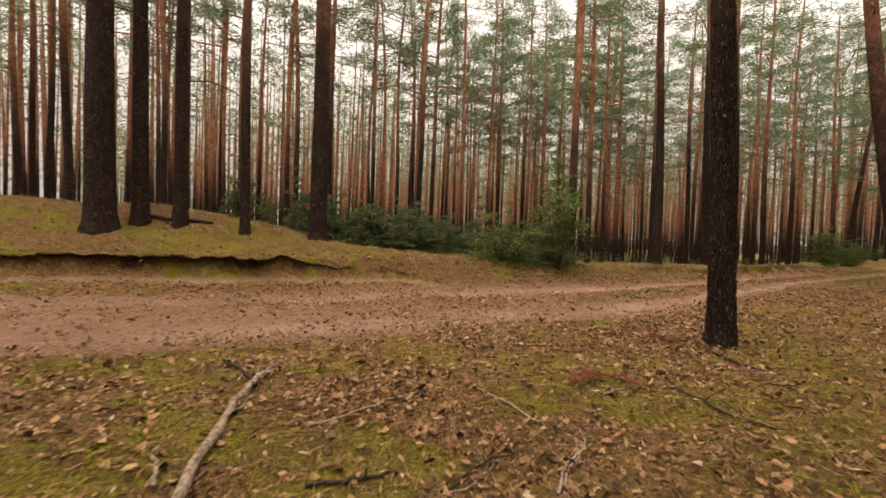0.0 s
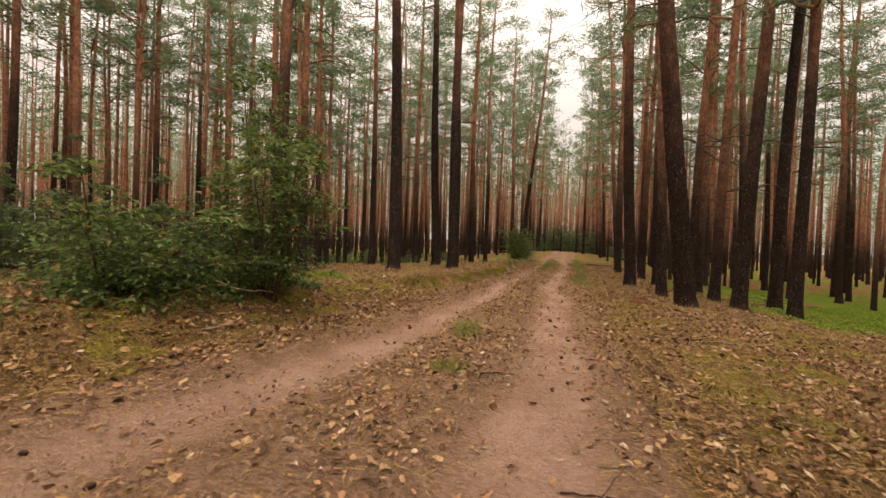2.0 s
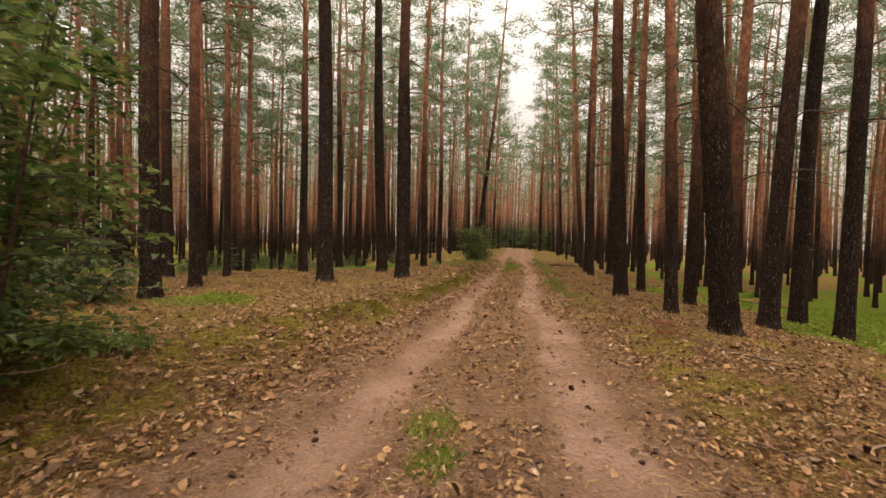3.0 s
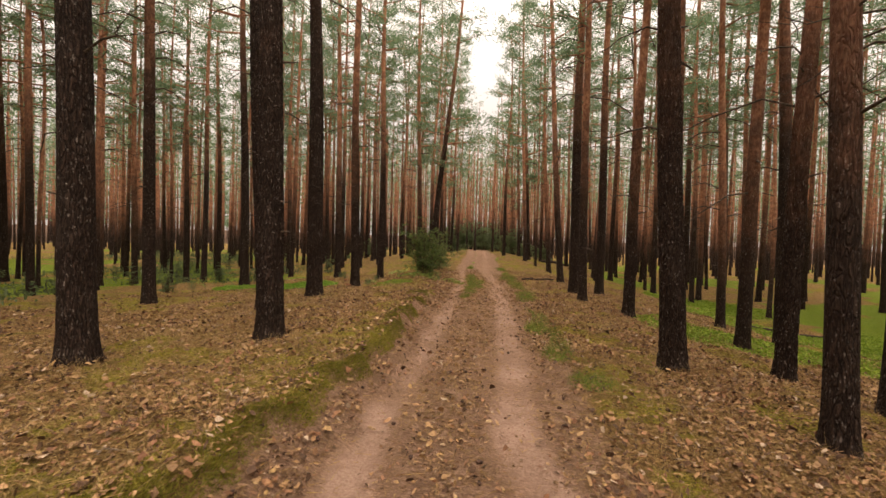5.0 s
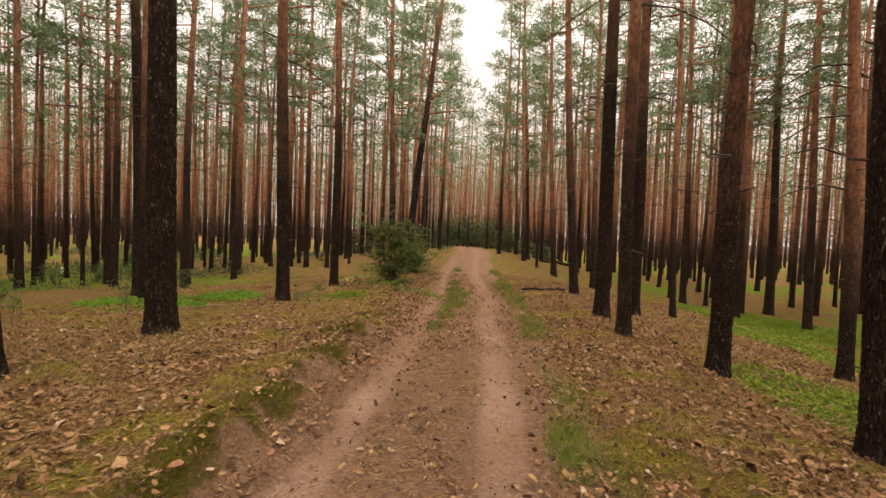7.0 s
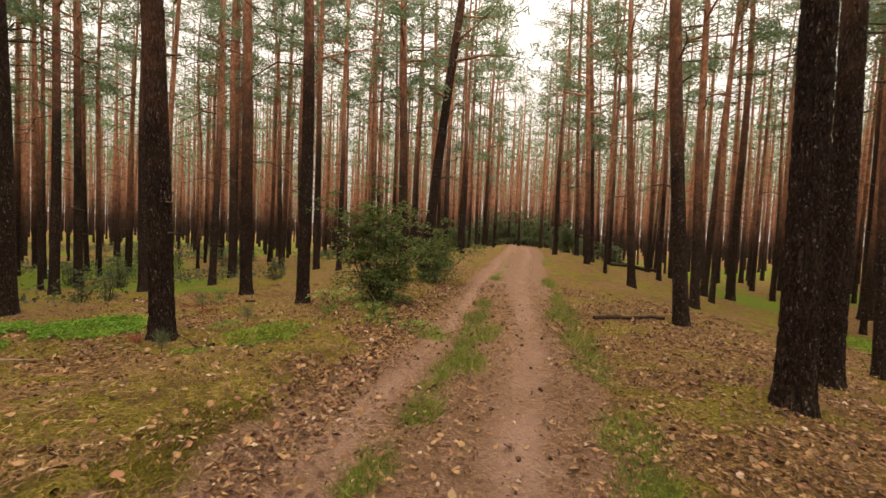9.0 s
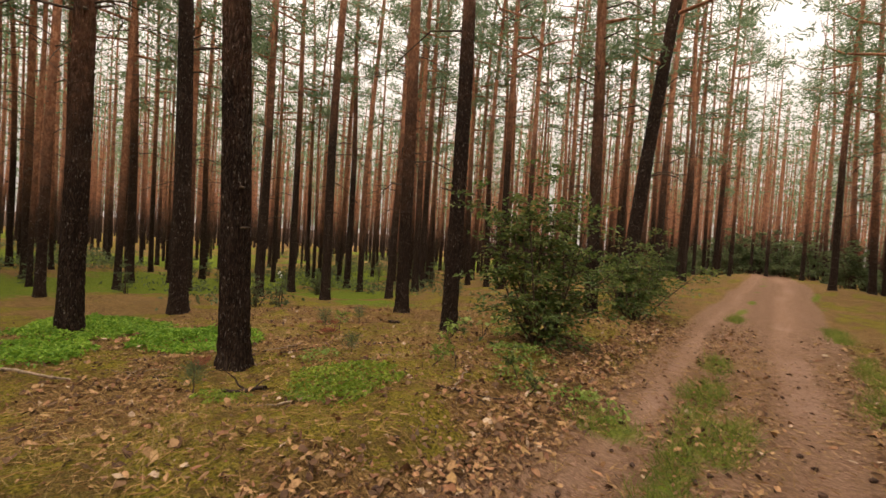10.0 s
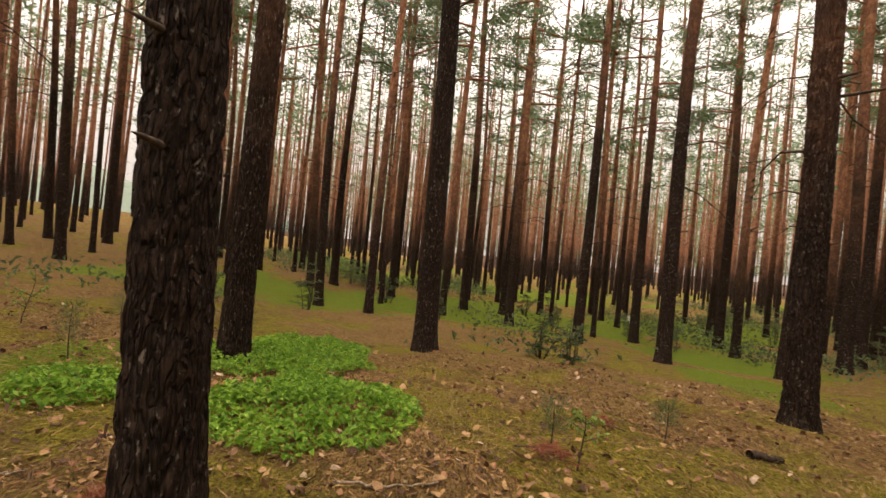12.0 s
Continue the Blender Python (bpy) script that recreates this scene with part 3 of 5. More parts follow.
def crown_meshes(seed, height, spread, boughs, tufts, needle, per):
    """The boughs and the needles of a pine's crown, from its foot at z = 0 up to height."""
    rs = np.random.RandomState(seed)
    wood, at, away, size = [], [], [], []
    for b in range(boughs):
        s = ((b + 0.4 + 0.5 * rs.rand()) / boughs) ** 0.9
        z0, a = height * s * 0.97, rs.rand() * 6.283
        reach = spread * (1.05 - 0.75 * s ** 1.6) * (0.5 + 0.7 * rs.rand()) * (0.45 if s < 0.12 else 1)
        out = np.array([np.cos(a), np.sin(a), 0.0])
        side = np.array([-np.sin(a), np.cos(a), 0.0])
        q = np.linspace(0, 1, 6)
        wig = rs.normal(size=2) * 0.22
        line = out * (reach * q)[:, None] + side * (reach * wig[0] * np.sin(q * 3))[:, None]
        line[:, 2] = z0 + reach * (0.12 + 0.35 * s) * q + reach * 0.18 * wig[1] * q ** 2
        wood.append(tube(line[[0, 2, 3, 5]], np.linspace(0.035 * (1.3 - s), 0.008, 4), 4))
        for k in range(tufts):
            u = 0.35 + 0.65 * rs.rand() ** 0.7
            c = np.array([np.interp(u, q, line[:, m]) for m in range(3)])
            c = c + rs.normal(size=3) * np.array([0.22, 0.22, 0.09]) * (0.6 + reach * 0.25)
            at.append(c)
            away.append(out * 0.5 + np.array([0, 0, 0.45]) + rs.normal(size=3) * 0.5)
            size.append(0.8 + 0.5 * rs.rand())
    at, away, size = np.array(at), unit(np.array(away)), np.array(size)
    k = len(at)
    base = np.repeat(at, per, 0) + np.repeat(size, per)[:, None] * rs.normal(size=(k * per, 3)) * np.array([0.26, 0.26, 0.085])
    way = np.repeat(away, per, 0) * 0.7 + rs.normal(size=(k * per, 3)) * np.array([1, 1, 0.55])
    v, f = blades(base, way, np.repeat(size, per) * needle * (0.7 + 0.6 * rs.rand(k * per)), np.full(k * per, needle * 0.17))
    wv, wf = joined(wood)
    return mesh_of("branchwork", wv, wf, BARK, True, height=np.full(len(wv), 9.0)), mesh_of("crown", v, f, NEEDLES)


def dead_branch_mesh(seed, reach):
    rs = np.random.RandomState(seed)
    q = np.linspace(0, 1, 8)
    line = np.stack([reach * q, 0.2 * reach * np.sin(q * 5 + rs.rand() * 3) * q, reach * (0.14 * np.sin(q * 4 + rs.rand()) + 0.15 * q * rs.normal())], 1)
    pieces = [tube(line[[0, 2, 4, 5, 7]], np.linspace(0.022, 0.005, 5), 4)]
    for k in range(4):
        u = 0.3 + 0.65 * rs.rand()
        c = np.array([np.interp(u, q, line[:, m]) for m in range(3)])
        d = np.array([0.6 + 0.3 * rs.rand(), rs.normal() * 0.7, rs.normal() * 0.4])
        pieces.append(tube(c + d * np.linspace(0, 0.3 * reach * rs.rand() + 0.1, 4)[:, None], np.linspace(0.009, 0.003, 4), 3))
    return mesh_of("dead_branch", *joined(pieces), TWIG, True)


def stub_mesh(seed):
    """The broken end of a dead branch."""
    rs = np.random.RandomState(90 + seed)
    q = np.linspace(0, 1, 6)
    line = np.stack([0.22 * q, 0.03 * np.sin(q * 3) * rs.normal(), 0.05 * q * rs.normal()], 1)
    return mesh_of("branch_stub", *tube(line, np.array([0.03, 0.018, 0.015, 0.013, 0.010, 0.002]), 6), TWIG, True)


CROWNS = [crown_meshes(40 + k, 9.5 + 0.6 * (k % 3), 2.2 + 0.3 * (k % 4), 17, 4, 0.25, 38) for k in range(8)]
DEAD = [dead_branch_mesh(60 + k, 0.7 + 0.36 * k) for k in range(5)]
STUBS = [stub_mesh(k) for k in range(3)]
# long dead branches: foot of the tree, height, bearing, kind, size
LONG_BRANCHES = [(-4.26, 22.97, 3.6, 160, 1, 1.1), (-4.26, 22.97, 5.1, 170, 2, 0.9), (-4.26, 22.97, 6.0, 140, 3, 0.8), (-3.11, 17.97, 4.4, 150, 3, 0.9), (-4.77, 32.92, 5.2, 165, 3, 0.9)]
placed = []
LABELS = ("tall Scots pine with dark furrowed bark and bare lower trunk", "slender Scots pine, dark below and orange-brown above", "leaning Scots pine with dark bark beside the track")


def pine(x, y, dia, lx=0.0, ly=0.0, near=False, sway=1.0):
    """One pine with its foot at (x, y)."""
    seed = int(abs(x * 131 + y * 57) * 10) % 9973
    rs = np.random.RandomState(seed)
    height = 17.5 + 4.5 * rs.rand() + (1.5 if dia > 0.33 else 0)
    lx, ly = lx * 0.9, ly * 0.9
    tree = new("pine_tree")
    tree.location = (x, y, float(ground_z(x, y)))
    label = LABELS[2] if abs(lx) + abs(ly) > 0.06 else LABELS[0] if dia > 0.3 else LABELS[1]
    tagged(tree, label, "tree", "pines of the forest")
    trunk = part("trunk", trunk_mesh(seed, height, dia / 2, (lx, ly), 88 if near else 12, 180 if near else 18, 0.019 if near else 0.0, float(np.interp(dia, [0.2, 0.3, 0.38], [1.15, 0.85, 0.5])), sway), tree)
    edge = y > 40 and abs(x - float(road_c(y))) < 5.5
    z0 = height * ((0.24 if edge else 0.38) + 0.15 * rs.rand())
    c = CROWNS[seed % 8]
    s = (height + 0.6 - z0) / 10
    m = Matrix.Translation((lx * z0, ly * z0, z0)) @ Matrix.Rotation(math.hypot(lx, ly), 4, Vector((-ly, lx, 0.0001)).normalized()) @ Matrix.Rotation(rs.rand() * 6.28, 4, "Z") @ Matrix.Diagonal((0.95 + 0.3 * rs.rand(), 0.95 + 0.3 * rs.rand(), s, 1))
    tagged(part("branchwork", c[0], tree, at=m), kind="stuff")
    tagged(part("crown", c[1], tree, at=m), kind="stuff")
    for k in range(rs.randint(6, 12)):
        z = 2.8 + (z0 + 0.6) * rs.rand() ** 0.75
        r = dia / 2 * 0.8
        a = rs.rand() * 6.28
        at = Matrix.Translation((lx * z + r * math.cos(a) * 0.7, ly * z + r * math.sin(a) * 0.7, z)) @ Matrix.Rotation(a, 4, "Z") @ Matrix.Rotation(-0.25 + 0.5 * rs.rand(), 4, "Y")
        part("dead_branch", DEAD[rs.randint(5)], trunk, at=at)
    for k in range(rs.randint(2, 5) if dia > 0.22 else 1):
        z = 1.6 + 4.5 * rs.rand()
        a = rs.rand() * 6.28
        r = dia / 2 * 0.62
        at = Matrix.Translation((lx * z + r * math.cos(a), ly * z + r * math.sin(a), z)) @ Matrix.Rotation(a, 4, "Z") @ Matrix.Rotation(-0.5 + 0.8 * rs.rand(), 4, "Y") @ Matrix.Scale(0.8 + 0.6 * rs.rand(), 4)
        part("branch_stub", STUBS[rs.randint(3)], trunk, at=at)
    for tx, ty, z, a, k, s in LONG_BRANCHES:
        if abs(tx - x) + abs(ty - y) < 0.5:
            at = Matrix.Translation((lx * z, ly * z, z)) @ Matrix.Rotation(radians(a), 4, "Z") @ Matrix.Rotation(radians(-4), 4, "Y") @ Matrix.Scale(s, 4)
            part("dead_branch", DEAD[k], trunk, at=at)
    placed.append((x, y))
    return tree


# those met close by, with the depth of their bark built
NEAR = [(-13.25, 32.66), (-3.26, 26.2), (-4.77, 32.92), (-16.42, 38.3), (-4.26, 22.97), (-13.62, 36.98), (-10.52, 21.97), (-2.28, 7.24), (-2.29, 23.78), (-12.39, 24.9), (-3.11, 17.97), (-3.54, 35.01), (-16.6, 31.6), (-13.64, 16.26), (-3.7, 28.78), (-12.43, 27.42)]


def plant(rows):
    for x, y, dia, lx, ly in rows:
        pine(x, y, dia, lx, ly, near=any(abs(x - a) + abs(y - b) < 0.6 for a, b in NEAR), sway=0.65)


plant([
    (-12.68, 0.92, 0.33, 0.01, 0), (-12.59, 2.46, 0.27, 0.01, 0), (-12.85, 4.56, 0.55, 0, 0), (-22.91, 7.82, 0.38, 0.01, 0),
    (-13.64, 16.26, 0.36, -0.006, -0.008), (-31.66, 17.28, 0.33, 0.035, -0.045), (-34.05, 18.18, 0.40, 0, 0), (-14.45, 18.22, 0.29, -0.013, -0.013),
    (-27.98, 18.9, 0.26, 0.03, -0.035), (-12.06, 20.16, 0.42, -0.018, -0.01), (-18.13, 20.93, 0.34, -0.01, -0.013), (-17.29, 21.51, 0.22, -0.015, -0.016),
    (-16.6, 21.79, 0.23, -0.008, -0.008), (-26.48, 21.87, 0.33, 0.027, -0.036), (-10.52, 21.97, 0.39, -0.005, -0.006), (-12.39, 24.9, 0.38, -0.042, -0.024),
    (-16.2, 25.67, 0.33, -0.008, -0.011), (-19.03, 25.86, 0.23, -0.004, -0.006), (-32.91, 25.99, 0.28, -0.003, 0.009)])
plant([
    (-12.43, 27.42, 0.43, -0.017, -0.013), (-21.84, 28.81, 0.23, -0.013, -0.018), (-30.25, 29.08, 0.33, 0.004, -0.041), (-32.77, 29.54, 0.39, -0, 0),
    (-26.12, 30.4, 0.30, 0.01, -0.02), (-16.6, 31.6, 0.33, -0.005, 0), (-33.09, 31.71, 0.19, 0, -0.026), (-24.98, 32.16, 0.27, -0.001, 0.018),
    (-13.25, 32.66, 0.34, 0, -0.042), (-34.35, 33.56, 0.20, -0.003, -0.032), (-32.2, 33.82, 0.37, -0.002, -0.016), (-18.93, 33.85, 0.39, -0.01, -0.015),
    (-29.86, 35.48, 0.35, -0.004, -0.018), (-13.62, 36.98, 0.30, -0.003, -0.001), (-27.72, 36.98, 0.32, -0.004, -0.011), (-16.42, 38.3, 0.33, -0.011, -0.011),
    (-24.58, 38.44, 0.32, 0.005, 0.012), (-21.94, 39.64, 0.35, 0, 0), (-12.58, 41.06, 0.31, -0.03, -0.015)])
plant([
    (-21.13, 41.97, 0.29, 0.02, 0.017), (-12.19, 42.04, 0.37, 0.099, 0.024), (-28.77, 42.15, 0.36, -0.005, -0.009), (-23.12, 45.31, 0.34, -0.006, -0.006),
    (-29.11, 45.79, 0.38, -0.005, -0.007), (-25.49, 48.1, 0.36, 0, 0), (-24.05, 50.4, 0.30, -0.04, -0.032), (-2.28, 7.24, 0.34, -0.038, -0.013),
    (-3.11, 17.97, 0.44, -0.12, -0.11), (-0.35, 20.09, 0.33, 0.009, -0.004), (-3.45, 20.49, 0.29, -0.04, 0.004), (-1.47, 20.67, 0.39, 0.034, -0.014),
    (-1.84, 22.15, 0.32, 0.023, -0.004), (-0.18, 22.44, 0.39, 0.021, -0.009), (-4.26, 22.97, 0.37, -0.051, 0.01), (-2.29, 23.78, 0.29, 0.013, -0.008),
    (-3.26, 26.2, 0.26, -0.029, 0.012), (-1.65, 26.77, 0.31, 0.012, -0.006), (-3.7, 28.78, 0.30, 0.009, -0.003)])
plant([
    (0.3, 29.11, 0.34, -0.026, 0.011), (-4.72, 30.68, 0.28, -0.024, 0.004), (-0.36, 31.27, 0.27, -0.025, 0.015), (-4.77, 32.92, 0.35, -0.01, 0),
    (-3.54, 35.01, 0.34, -0.001, 0), (-1.77, 37.21, 0.21, -0.035, 0.019), (-4.87, 38.07, 0.32, -0.081, 0.017), (0.38, 38.52, 0.30, -0.024, 0.007),
    (7.38, 39.23, 0.36, -0.026, 0.013), (4.78, 41.73, 0.33, -0.024, 0.012), (-3.36, 43.75, 0.30, -0.028, 0.004), (3.82, 45.25, 0.32, 0, 0),
    (5.25, 45.63, 0.42, -0.012, 0.005), (-5.03, 46.34, 0.31, -0.067, -0), (10.91, 48, 0.47, -0.026, 0.015), (-1.78, 49.32, 0.30, 0.048, -0.014),
    (-0.36, 50.66, 0.36, 0.003, -0.001), (4.76, 50.81, 0.47, 0, 0), (-6.33, 55.55, 0.36, -0.061, 0.001)])
plant([
    (-1.83, 56.47, 0.29, -0.038, 0.008), (0.75, 69.55, 0.30, -0.044, 0.008)])
plant([
    (-12.7, -0.78, 0.68, 0.01, 0), (-13.0, 0.02, 0.4, 0.01, 0), (-13.1, 0.92, 0.36, 0.01, 0), (-14.0, 50.5, 0.3, 0.02, 0), (-14.6, 56, 0.28, 0.03, 0), (-14.2, 62, 0.3, 0.02, 0), (-15.2, 68, 0.28, 0.03, 0), (-6.6, 53.5, 0.32, -0.05, 0), (-7.2, 58.8, 0.3, -0.04, 0), (-7.9, 65, 0.3, -0.05, 0), (-9.4, 71.5, 0.28, -0.03, 0)])


PATH_XY = [(m.translation.x, m.translation.y) for _, m in PATH]
PX = np.array(PATH_XY)


def open_ground(x, y):
    """True where no tree stands: the road, and the land beyond the forest's edge."""
    if y < 74 and abs(x - float(road_c(y))) < 3.1 - 0.018 * max(y, 0):
        return True
    u, v = x + 11, y - 34
    if -0.82 * u - 0.57 * v > 64 and abs(0.57 * u - 0.82 * v) < 4:
        return True
    return math.hypot((x + 10) / 1.0, (y - 30) / 1.15) > 86 + 10 * math.sin(math.atan2(v, u) * 5)


rs = np.random.RandomState(11)
spots = []
taken = np.array(placed)
while len(spots) < 3300:
    batch = np.stack([rs.uniform(-108, 80, 5000), rs.uniform(-60, 132, 5000)], 1)
    for p in batch:
        # pines in this unseen corner are added to shade the start of the path
        unseen = p[0] > 2.2 and p[1] < 10
        if open_ground(*p) or np.min(np.hypot(*(PX - p).T)) < (3.5 if unseen else 15.5):
            continue
        if np.min(np.hypot(*(taken - p).T)) < 1.75:
            continue
        if np.min(np.hypot(*(PX - p).T)) < 24 and not unseen and rs.rand() < 0.5:
            continue
        spots.append(p)
        taken = np.concatenate([taken, p[None]])
    if len(taken) > 3300:
        break
spots = sorted(spots, key=lambda p: np.min(np.hypot(*(PX[6:] - p).T)))
THINGS = 300 - len(placed)
kinds = []
for k in range(8):
    lx, ly = rs.normal(size=2) * 0.012
    kinds.append((0.19 + 0.018 * k, lx, ly))
firsts = {}
for p in spots[:THINGS]:
    k = rs.randint(8)
    dia, lx, ly = kinds[k]
    if k not in firsts:
        firsts[k] = pine(p[0], p[1], dia, lx, ly)
    else:
        s = 0.88 + 0.24 * rs.rand()
        copy_thing(firsts[k], Matrix.Translation((p[0], p[1], float(ground_z(*p)))) @ Matrix.Rotation(rs.rand() * 6.28, 4, "Z") @ Matrix.Diagonal((s, s, s, 1)))


def far_forest(points):
    """The pines further off, joined: trunks and crowns."""
    tv, tf, th, cv, n = [], [], [], [], 0
    low_twigs, twig_at, twig_way = 12, [], []
    rs = np.random.RandomState(5)
    for x, y in points:
        g, h, r = float(broad_z(x, y)), 16.5 + 5 * rs.rand(), 0.085 + 0.075 * rs.rand()
        lx, ly = rs.normal(size=2) * 0.014
        zs = np.array([-0.3, 0.25, 3, 7, 12, h])
        line = np.stack([x + lx * zs, y + ly * zs, g + zs], 1)
        v, f = tube(line, r * np.array([1.4, 1.08, 0.95, 0.8, 0.55, 0.1]), 6)
        tv.append(v)
        tf.append(f + n)
        th.append(np.repeat(zs, 6))
        n += len(v)
        q, a = low_twigs, rs.rand(low_twigs) * 6.283
        tz = 2.2 + (h * 0.45 - 1.5) * rs.rand(q)
        twig_at.append(np.stack([x + lx * tz, y + ly * tz, g + tz], 1))
        twig_way.append(np.stack([np.cos(a), np.sin(a), 0.35 * rs.normal(size=q)], 1))
        m, low = 15, h * (0.38 + 0.14 * rs.rand())
        s = rs.rand(m) ** 0.8
        a = rs.rand(m) * 6.283
        rad = (0.4 + 2.1 * (1 - s ** 1.6)) * np.sqrt(rs.rand(m))
        c = np.stack([x + lx * h * 0.7 + rad * np.cos(a), y + ly * h * 0.7 + rad * np.sin(a), g + low + (h - low + 0.4) * s], 1)
        per = 8
        base = np.repeat(c, per, 0) + rs.normal(size=(m * per, 3)) * np.array([0.38, 0.38, 0.1])
        cv.append(base)
    base = np.concatenate(cv)
    way = rs.normal(size=base.shape) * np.array([1, 1, 0.55]) + np.array([0, 0, 0.25])
    v, f = blades(base, way, 0.46 * (0.7 + 0.6 * rs.rand(len(base))), np.full(len(base), 0.13))
    far = new("distant_pines")
    tagged(far, "many slender pines standing close together further off", "forest", kind="stuff")
    part("trunks", mesh_of("trunks", np.concatenate(tv), np.concatenate(tf), BARK, True, height=np.concatenate(th)), far)
    part("crowns", mesh_of("crowns", v, f, NEEDLES), far)
    ta = np.concatenate(twig_at)
    part("dead_twigs", mesh_of("dead_twigs", *blades(ta, np.concatenate(twig_way), 0.5 + 1.1 * rs.rand(len(ta)), np.full(len(ta), 0.035)), TWIG), far)


far_forest(spots[THINGS:])


def forest_wall():
    """The last pines before the open land: a ring of dense crowns with light beneath."""
    rs = np.random.RandomState(15)
    pts = []
    while len(pts) < 1700:
        a, r = rs.rand() * 6.283, rs.uniform(98, 150)
        x, y = -10 + r * math.cos(a), 30 + 1.12 * r * math.sin(a)
        u, v = x + 11, y - 34
        if -0.82 * u - 0.57 * v > 60 and abs(0.57 * u - 0.82 * v) < 16:
            continue
        pts.append((x, y))
    pieces, heights, cv = [], [], []
    for x, y in pts:
        g, h = float(broad_z(x, y)), 16 + 5 * rs.rand()
        zs = np.array([-0.3, 4, h])
        v, f = tube(np.stack([x + 0 * zs, y + 0 * zs, g + zs], 1), np.array([0.15, 0.12, 0.03]), 5)
        pieces.append((v, f))
        heights.append(np.repeat(zs, 5))
        m, per = 22, 6
        s = rs.rand(m)
        a = rs.rand(m) * 6.283
        rad = (0.5 + 1.9 * (1 - s ** 1.6)) * np.sqrt(rs.rand(m))
        c = np.stack([x + rad * np.cos(a), y + rad * np.sin(a), g + 3.9 + (h - 3.7) * s], 1)
        cv.append(np.repeat(c, per, 0) + rs.normal(size=(m * per, 3)) * np.array([0.4, 0.4, 0.2]))
    base = np.concatenate(cv)
    v, f = blades(base, rs.normal(size=base.shape) * np.array([1, 1, 0.6]) + np.array([0, 0, 0.2]), 0.8 * (0.7 + 0.6 * rs.rand(len(base))), np.full(len(base), 0.26))
    wall = new("forest_edge")
    tagged(wall, "far edge of the pine forest with light showing beneath", "forest", kind="stuff")
    tv, tf = joined(pieces)
    part("trunks", mesh_of("trunks", tv, tf, BARK, True, height=np.concatenate(heights)), wall)
    part("crowns", mesh_of("crowns", v, f, NEEDLES), wall)


forest_wall()

# ---- shrubs ----


def shrub_meshes(seed, height, spread, stems, count, leaf, mat, foot=0.1, layered=0.5):
    """Stems and leaves of a leafy bush with its foot at the origin."""
    rs = np.random.RandomState(seed)
    wood, at, way = [], [], []
    for s in range(stems):
        a, tilt = rs.rand() * 6.283, rs.rand() ** 0.7 * 0.9 if s > 2 else 0.15 * s
        top = height * (1 - 0.55 * tilt * rs.rand()) * (0.6 + 0.4 * rs.rand() if s else 1)
        q = np.linspace(0, 1, 8)
        out = np.array([np.cos(a), np.sin(a)]) * spread * tilt * 0.75
        line = np.zeros((8, 3))
        line[:, :2] = out * (q ** 0.85)[:, None] + rs.normal(size=2) * 0.05 * np.sin(q * 5)[:, None] + np.array([np.cos(a), np.sin(a)]) * foot
        line[:, 2] = top * q - 0.05
        wood.append(tube(line, np.linspace(0.02, 0.004, 8), 5))
        sprays = max(6, int(count / stems / 26))
        for k in range(sprays):
            u = 0.12 + 0.88 * rs.rand()
            c = np.array([np.interp(u, q, line[:, m]) for m in range(3)])
            b = rs.rand() * 6.283
            reach = spread * (0.2 + 0.45 * rs.rand()) * (1.15 - 0.7 * u)
            d = np.array([np.cos(b), np.sin(b), 0.15 + 0.25 * rs.normal() * (1 - layered)])
            arm = c + d * reach * np.linspace(0, 1, 5)[:, None] - np.array([0, 0, 0.12]) * (np.linspace(0, 1, 5) ** 2)[:, None] * reach
            wood.append(tube(arm[::2], np.linspace(0.006, 0.002, 3), 3))
            m = 26
            t = rs.rand(m)
            pts = np.stack([np.interp(t * 4, range(5), arm[:, i]) for i in range(3)], 1)
            side = np.array([-d[1], d[0], 0])
            pts += side * (rs.normal(size=m) * 0.16 * reach)[:, None] + rs.normal(size=(m, 3)) * np.array([0.03, 0.03, 0.035])
            at.append(pts)
            way.append(d * 0.6 + side * rs.normal(size=m)[:, None] * 0.9 + rs.normal(size=(m, 3)) * 0.3)
    at, way = np.concatenate(at), np.concatenate(way)
    up = np.array([0, 0, 1.0]) + rs.normal(size=at.shape) * 0.45
    ln = leaf * (0.6 + 0.7 * rs.rand(len(at)))
    v, f = leaves(at, way, up, ln, ln * 0.52)
    return mesh_of("stemwork", *joined(wood), TWIG, True), mesh_of("foliage", v, f, mat)


def stand_shrub(name, x, y, meshes, label, category="shrub", group="", turn=0.0, scale=(1, 1, 1)):
    ob = new(name)
    ob.matrix_world = Matrix.Translation((x, y, float(ground_z(x, y)))) @ Matrix.Rotation(turn, 4, "Z") @ Matrix.Diagonal((*scale, 1))
    tagged(ob, label, category, group)
    tagged(part("stemwork", meshes[0], ob), kind="stuff")
    tagged(part("foliage", meshes[1], ob), kind="stuff")
    return ob


stand_shrub("leafy_shrub", -9.4, 11.11, shrub_meshes(1, 3.7, 1.75, 14, 6200, 0.09, SHRUB_LEAF), "large dark green leafy shrub on the mossy bank")
stand_shrub("leafy_shrub", -10.12, 9.36, shrub_meshes(2, 1.8, 1.7, 11, 3600, 0.085, SHRUB_LEAF), "low dark green shrub spreading beside the bank")
stand_shrub("leafy_shrub", -11.13, 36.21, shrub_meshes(3, 2.75, 1.65, 15, 6200, 0.085, SHRUB_LEAF), "bushy green cherry shrub with several thin stems")
stand_shrub("leafy_shrub", -11.48, 40.94, shrub_meshes(4, 2.1, 1.9, 11, 4200, 0.08, SHRUB_LEAF), "green shrub spreading round the foot of leaning pines")
